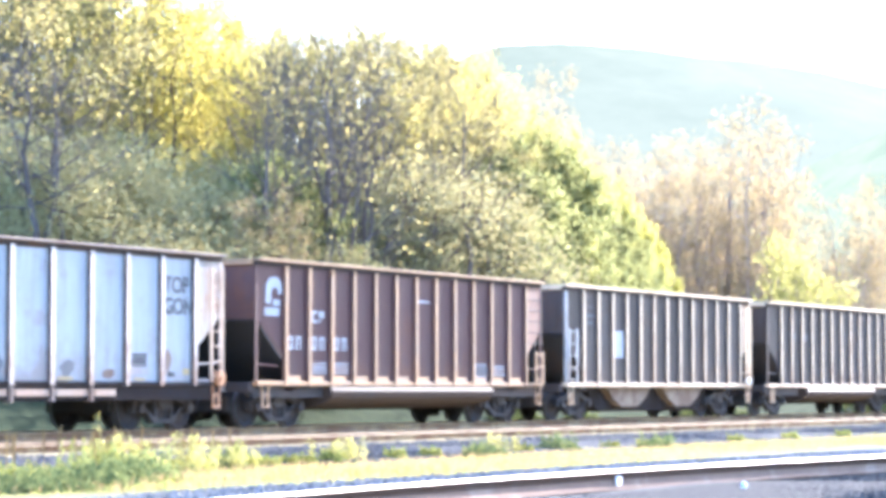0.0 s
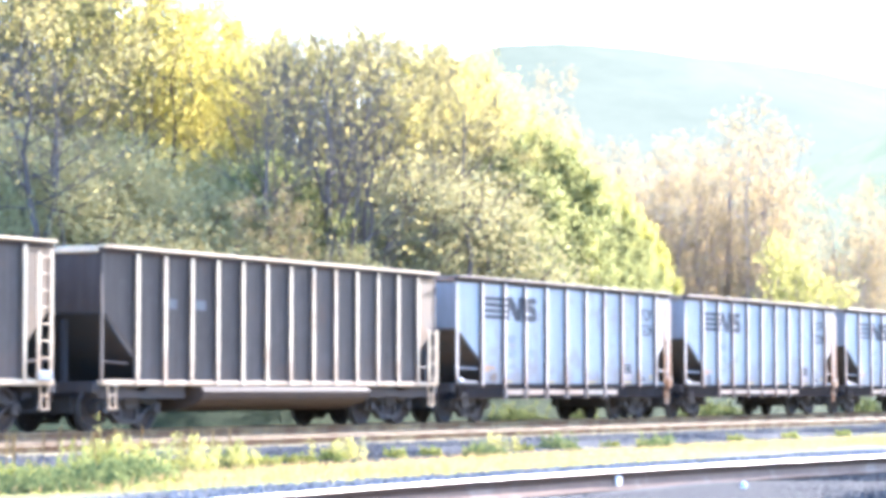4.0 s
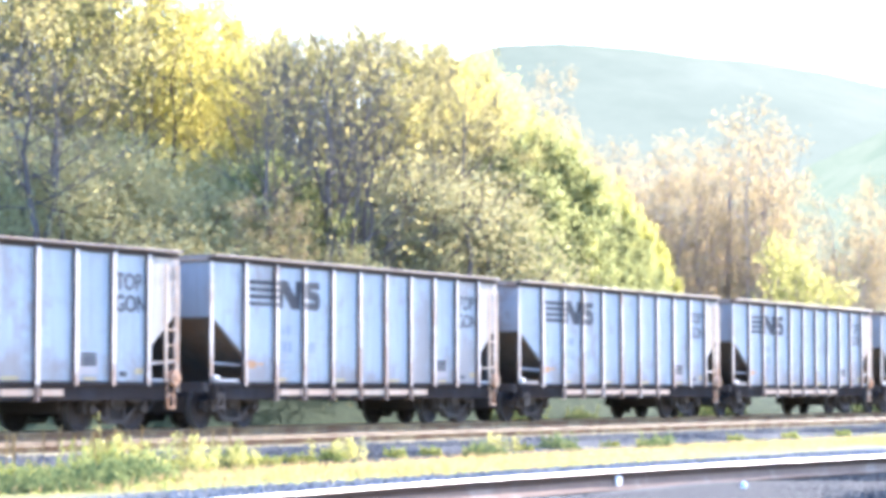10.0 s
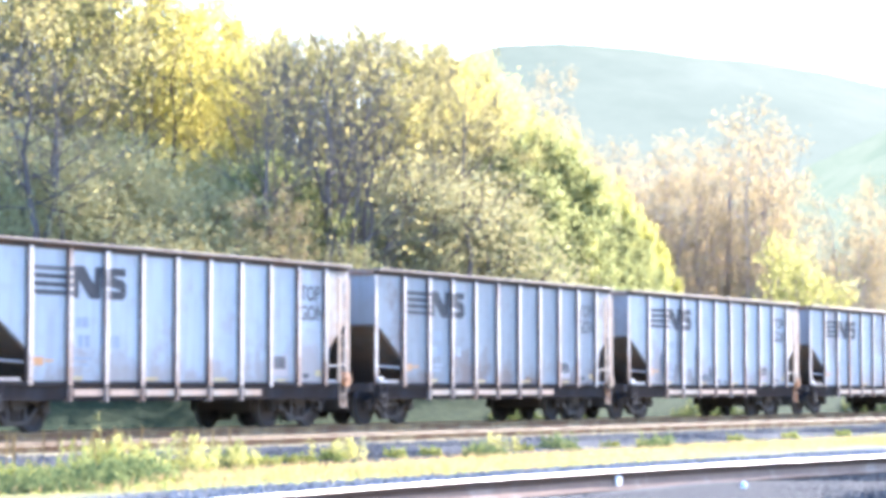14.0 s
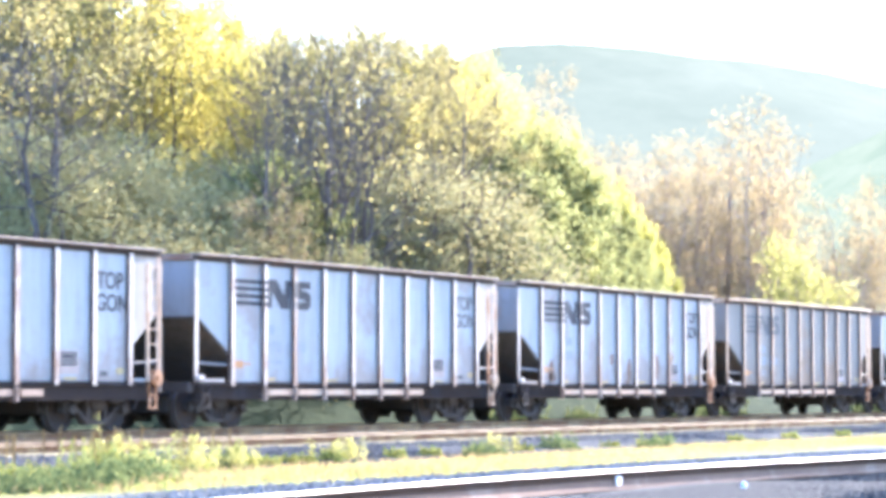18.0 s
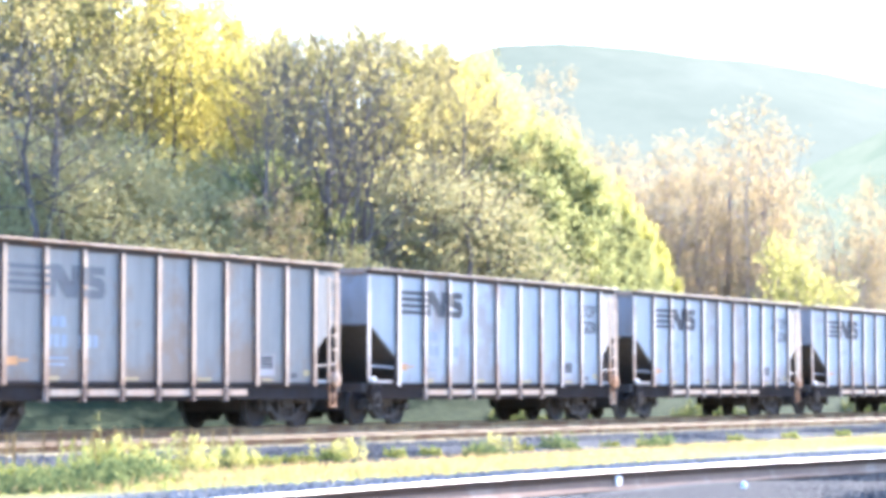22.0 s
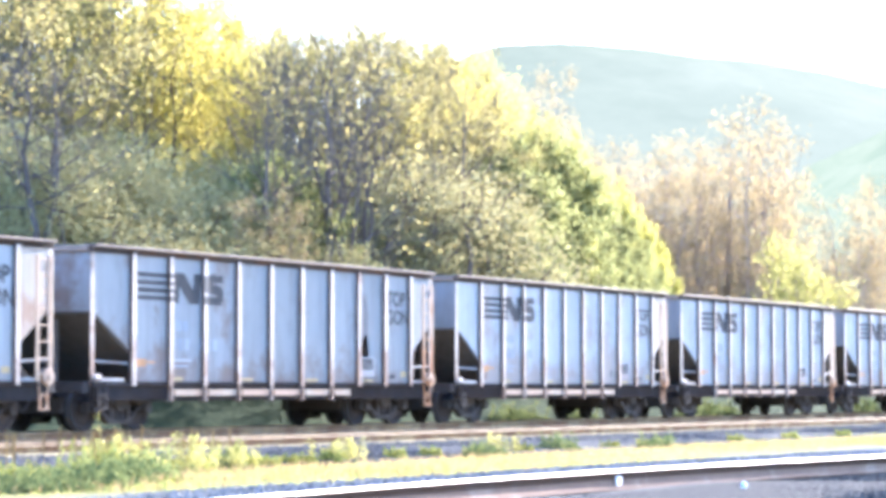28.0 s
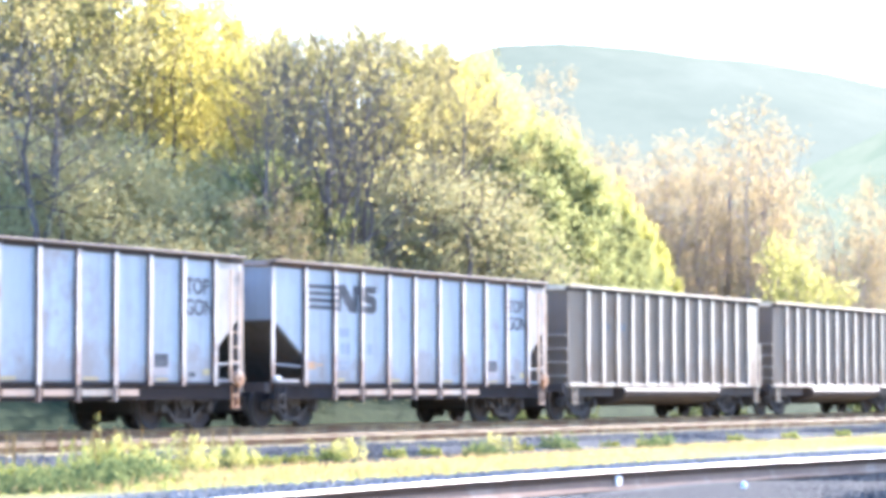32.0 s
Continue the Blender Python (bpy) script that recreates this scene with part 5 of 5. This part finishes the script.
def plume_mesh(seed, h, w, n):
    """A sheaf of upright yellow shoots with feathery tops."""
    g = np.random.default_rng(seed)
    p = []
    for _ in range(n):
        c = g.normal(0, w, 2)
        lean = g.normal(0, 0.10, 2)
        top = h * g.uniform(0.45, 1.0)
        m = int(34 * top / h)
        z = np.linspace(0, top, m)
        r = 0.012 + 0.030 * (z / top) * (1.15 - z / top) * 3
        p.append(np.stack([c[0] + lean[0] * z + g.normal(0, 1, m) * r, c[1] + lean[1] * z + g.normal(0, 1, m) * r, z], -1))
    return raw_mesh("weed_shoots", *leaf_quads(g, np.concatenate(p), 0.032), plume_leaf)


plume_leaf = foliage("weed_shoot", (0.48, 0.42, 0.12), (0.28, 0.27, 0.10), 0.5)
WEEDS.append(plume_mesh(51, 0.62, 0.17, 26))
WEEDS.append(plume_mesh(52, 0.42, 0.14, 14))
TALL = plume_mesh(53, 0.98, 0.012, 3)
# kind, bearing, distance
WEED_SPOTS = [(3, 34.72, 39.0), (3, 34.50, 38.4), (3, 34.28, 39.2), (4, 34.05, 39.0), (4, 33.85, 38.2), (2, 36.20, 38.5), (4, 35.85, 38.0), (2, 35.45, 38.6),
              (2, 36.70, 33.0), (4, 36.35, 31.5), (2, 35.75, 32.5), (2, 36.0, 35.5), (2, 35.1, 35.0), (1, 36.9, 32.5), (1, 36.3, 33.2), (1, 35.6, 34.2), (1, 34.9, 34.6), (0, 36.6, 30.5), (1, 35.9, 30.8), (2, 35.2, 31.6), (4, 32.1, 42.5), (4, 31.75, 43.2),
              (1, 36.81, 38.25), (2, 36.21, 35.0), (1, 35.61, 39.25), (0, 34.94, 40.0), (0, 34.46, 40.0), (1, 34.09, 41.0), (1, 33.67, 38.25), (0, 33.18, 42.0),
              (2, 32.69, 40.75), (1, 32.26, 43.0), (0, 31.83, 43.5), (2, 31.47, 44.0), (1, 36.57, 29.5), (1, 35.85, 27.75), (1, 35.12, 29.75), (2, 34.15, 29.5),
              (2, 33.3, 30.25), (2, 36.69, 38.25), (2, 35.36, 39.5), (0, 33.91, 41.0), (2, 30.73, 45.0), (2, 30.36, 45.25), (2, 31.22, 44.25), (2, 29.81, 46.25),
              (2, 26.66, 51.0), (2, 25.62, 53.0), (1, 24.88, 54.5), (2, 24.69, 55.0), (2, 23.71, 57.0), (2, 22.97, 58.75), (2, 22.61, 59.75), (2, 21.02, 64.0),
              (2, 19.8, 67.75), (2, 18.72, 71.5), (2, 28.39, 48.25), (2, 27.65, 49.5), (1, 36.75, 27.2), (1, 36.3, 28.4), (1, 35.9, 26.6), (1, 35.4, 28.0), (1, 34.9, 27.4), (1, 34.4, 28.6),
              (1, 36.6, 25.9), (1, 35.6, 25.6), (1, 34.7, 31.5), (1, 33.9, 33.0), (0, 34.6, 36.6), (2, 35.4, 36.2), (1, 33.2, 36.0), (3, 32.9, 40.5), (4, 32.6, 41.5), (4, 29.9, 46.6), (4, 29.4, 47.0), (4, 26.0, 52.4), (1, 22.66, 53.2), (1, 26.4, 48.6)]
for kind, az, dist in WEED_SPOTS:
    x, y = ring(az, dist)
    wd = tagged(new("weed"), "leafy yellow-green weed in the gravel verge", "weed", "weeds along the verge")
    wd.location, wd.rotation_euler = (x, y, float(ground_z(x, y)) - 0.02), (0, 0, kw.uniform(0, 6.28))
    low = 0.6 if az > 35.0 else (0.5 if 33.1 < az < 33.8 else 1.0)     # the taller growth stands in two clumps
    hang("leaves", WEEDS[kind], wd).scale = (1, 1, low * kw.uniform(0.85, 1.15))
    if (kind, az) == (3, 34.72):
        hang("tall_shoot", TALL, wd, (0.05, 0.04, 0))
    if kind == 3 or (kind, az) == (2, 36.20):
        for _ in range(3):
            hang("stalk", STALK, wd, (kw.uniform(-.3, .3), kw.uniform(-.3, .3), 0), (kw.uniform(-.12, .12), kw.uniform(-.12, .12), 0)).scale = (1, 1, kw.uniform(1.0, 1.3))
    if kind < 2 and kw.random() < 0.25:
        hang("stalk", STALK, wd, (kw.uniform(-.15, .15), kw.uniform(-.15, .15), 0), (kw.uniform(-.15, .15), kw.uniform(-.15, .15), 0))

# small sunlit shrub behind the rails
for az, dist, size in ((24.35, 84.0, 0.6), (21.62, 93.5, 0.95), (21.2, 95.2, 0.8), (18.25, 110.0, 1.1), (25.86, 79.2, 0.8), (25.5, 80.0, 0.7), (22.1, 91.6, 0.6)):
    x, y = ring(az, dist)
    sb = tagged(new("shrub"), "small yellow-green shrub beside the far rail", "bush", "small trackside shrubs")
    sb.location, sb.scale = (x, y, float(ground_z(x, y)) - 0.03), (size * 2.6, size * 2.6, size * 2.6)
    hang("leaves", WEEDS[1], sb)

boxpart("joint_bar", (46.6, 47.4, -5.0, -4.915, -0.235, -0.125), under_black, bpy.data.objects["track_second"])
boxpart("paint_mark", (21.76, 21.84, -21.812, -21.786, -0.03, 0.05), white_mark, siding, "small white painted mark")
bm = bmesh.new()
bmesh.ops.create_icosphere(bm, subdivisions=2, radius=0.032)
for v in bm.verts:
    v.co.z = v.co.z * 1.3 + 0.05
    v.co += Vector((kw.uniform(-.006, .006), kw.uniform(-.006, .006), kw.uniform(-.006, .006)))
stone = tagged(new("white_stone", mesh_of("white_stone", bm, white_mark)), "small white stone beside the siding rail", "stone")
stone.location = (22.9, -22.58, float(ground_z(22.9, -22.58)))


# loose ballast stones in the foreground
def stones(seed, n, area, size, mat, name, label):
    g = np.random.default_rng(seed)
    base = np.array([(1, 0, 0), (-1, 0, 0), (0, 1, 0), (0, -1, 0), (0, 0, 1), (0, 0, -1)], float)
    tri = np.array([(0, 2, 4), (2, 1, 4), (1, 3, 4), (3, 0, 4), (2, 0, 5), (1, 2, 5), (3, 1, 5), (0, 3, 5)])
    x, y = g.uniform(area[0], area[1], n), g.uniform(area[2], area[3], n)
    z = ground_z(x, y)
    sz = size * g.uniform(0.5, 1.4, (n, 1, 1)) * g.uniform(0.6, 1.2, (n, 6, 1))
    t = g.uniform(0, 2 * np.pi, n)
    c_, s_ = np.cos(t)[:, None], np.sin(t)[:, None]
    b = np.repeat(base[None], n, 0) * sz + g.normal(0, size * 0.15, (n, 6, 3))
    v = np.stack([b[:, :, 0] * c_ - b[:, :, 1] * s_, b[:, :, 0] * s_ + b[:, :, 1] * c_, b[:, :, 2] * 0.75], -1)
    v += np.stack([x, y, z + size * 0.1], -1)[:, None, :]
    f = (tri[None] + 6 * np.arange(n)[:, None, None]).reshape(-1, 3)
    return tagged(new(name, raw_mesh(name, v.reshape(-1, 3), f, mat)), label, "gravel", kind="stuff")


def stone_mat(name, a, b):
    m = material(name, a, 1.0, 0, 0.0)
    g = node(m, "ShaderNodeNewGeometry")
    wire(m, ramp(m, g.outputs["Random Per Island"], [(0.0, a), (1.0, b)]), base_of(m))
    return m


stones(41, 26000, (14, 36, -25.5, -21.8), 0.032, stone_mat("dark_stone", (0.030, 0.029, 0.029), (0.108, 0.103, 0.096)), "gravel", "dark blue-grey crushed stone beside the siding")
stones(42, 16000, (12, 42, -21.7, -17.5), 0.028, stone_mat("pale_stone", (0.10, 0.096, 0.093), (0.25, 0.24, 0.232)), "gravel", "pale grey crushed stone beside the siding")
stones(43, 14000, (30, 110, -8.6, -5.5), 0.04, stone_mat("bed_stone", (0.066, 0.062, 0.060), (0.168, 0.158, 0.150)), "ballast", "blue-grey ballast shoulder of the second track")

# ---------------------------------------------------------------- what moves
def motions():
    steps = [2.0 * i for i in range(17)]
    for car, centre in TRAIN:
        walk(car, [(t, pose(centre - travelled(t), 0, 0)) for t in steps])
    # the wheels roll: every set on the same side of its truck turns alike
    turns = [(i / 30, -math.degrees(travelled(i / 30) / 0.457)) for i in range(961)]
    done = {}
    for car, _ in TRAIN:
        for ob in car.children_recursive:
            if ob.name.startswith("wheelset"):
                side = round(ob.location.x, 2)
                if side not in done:
                    walk(ob, [(t, pose(side, 0, 0.457, 0, a, 0)) for t, a in turns])
                    done[side] = ob
                else:
                    src = done[side]
                    ob.rotation_mode = "QUATERNION"
                    ob.animation_data_create()
                    ob.animation_data.action = src.animation_data.action
                    ob.animation_data.action_slot = src.animation_data.action_slot


motions()
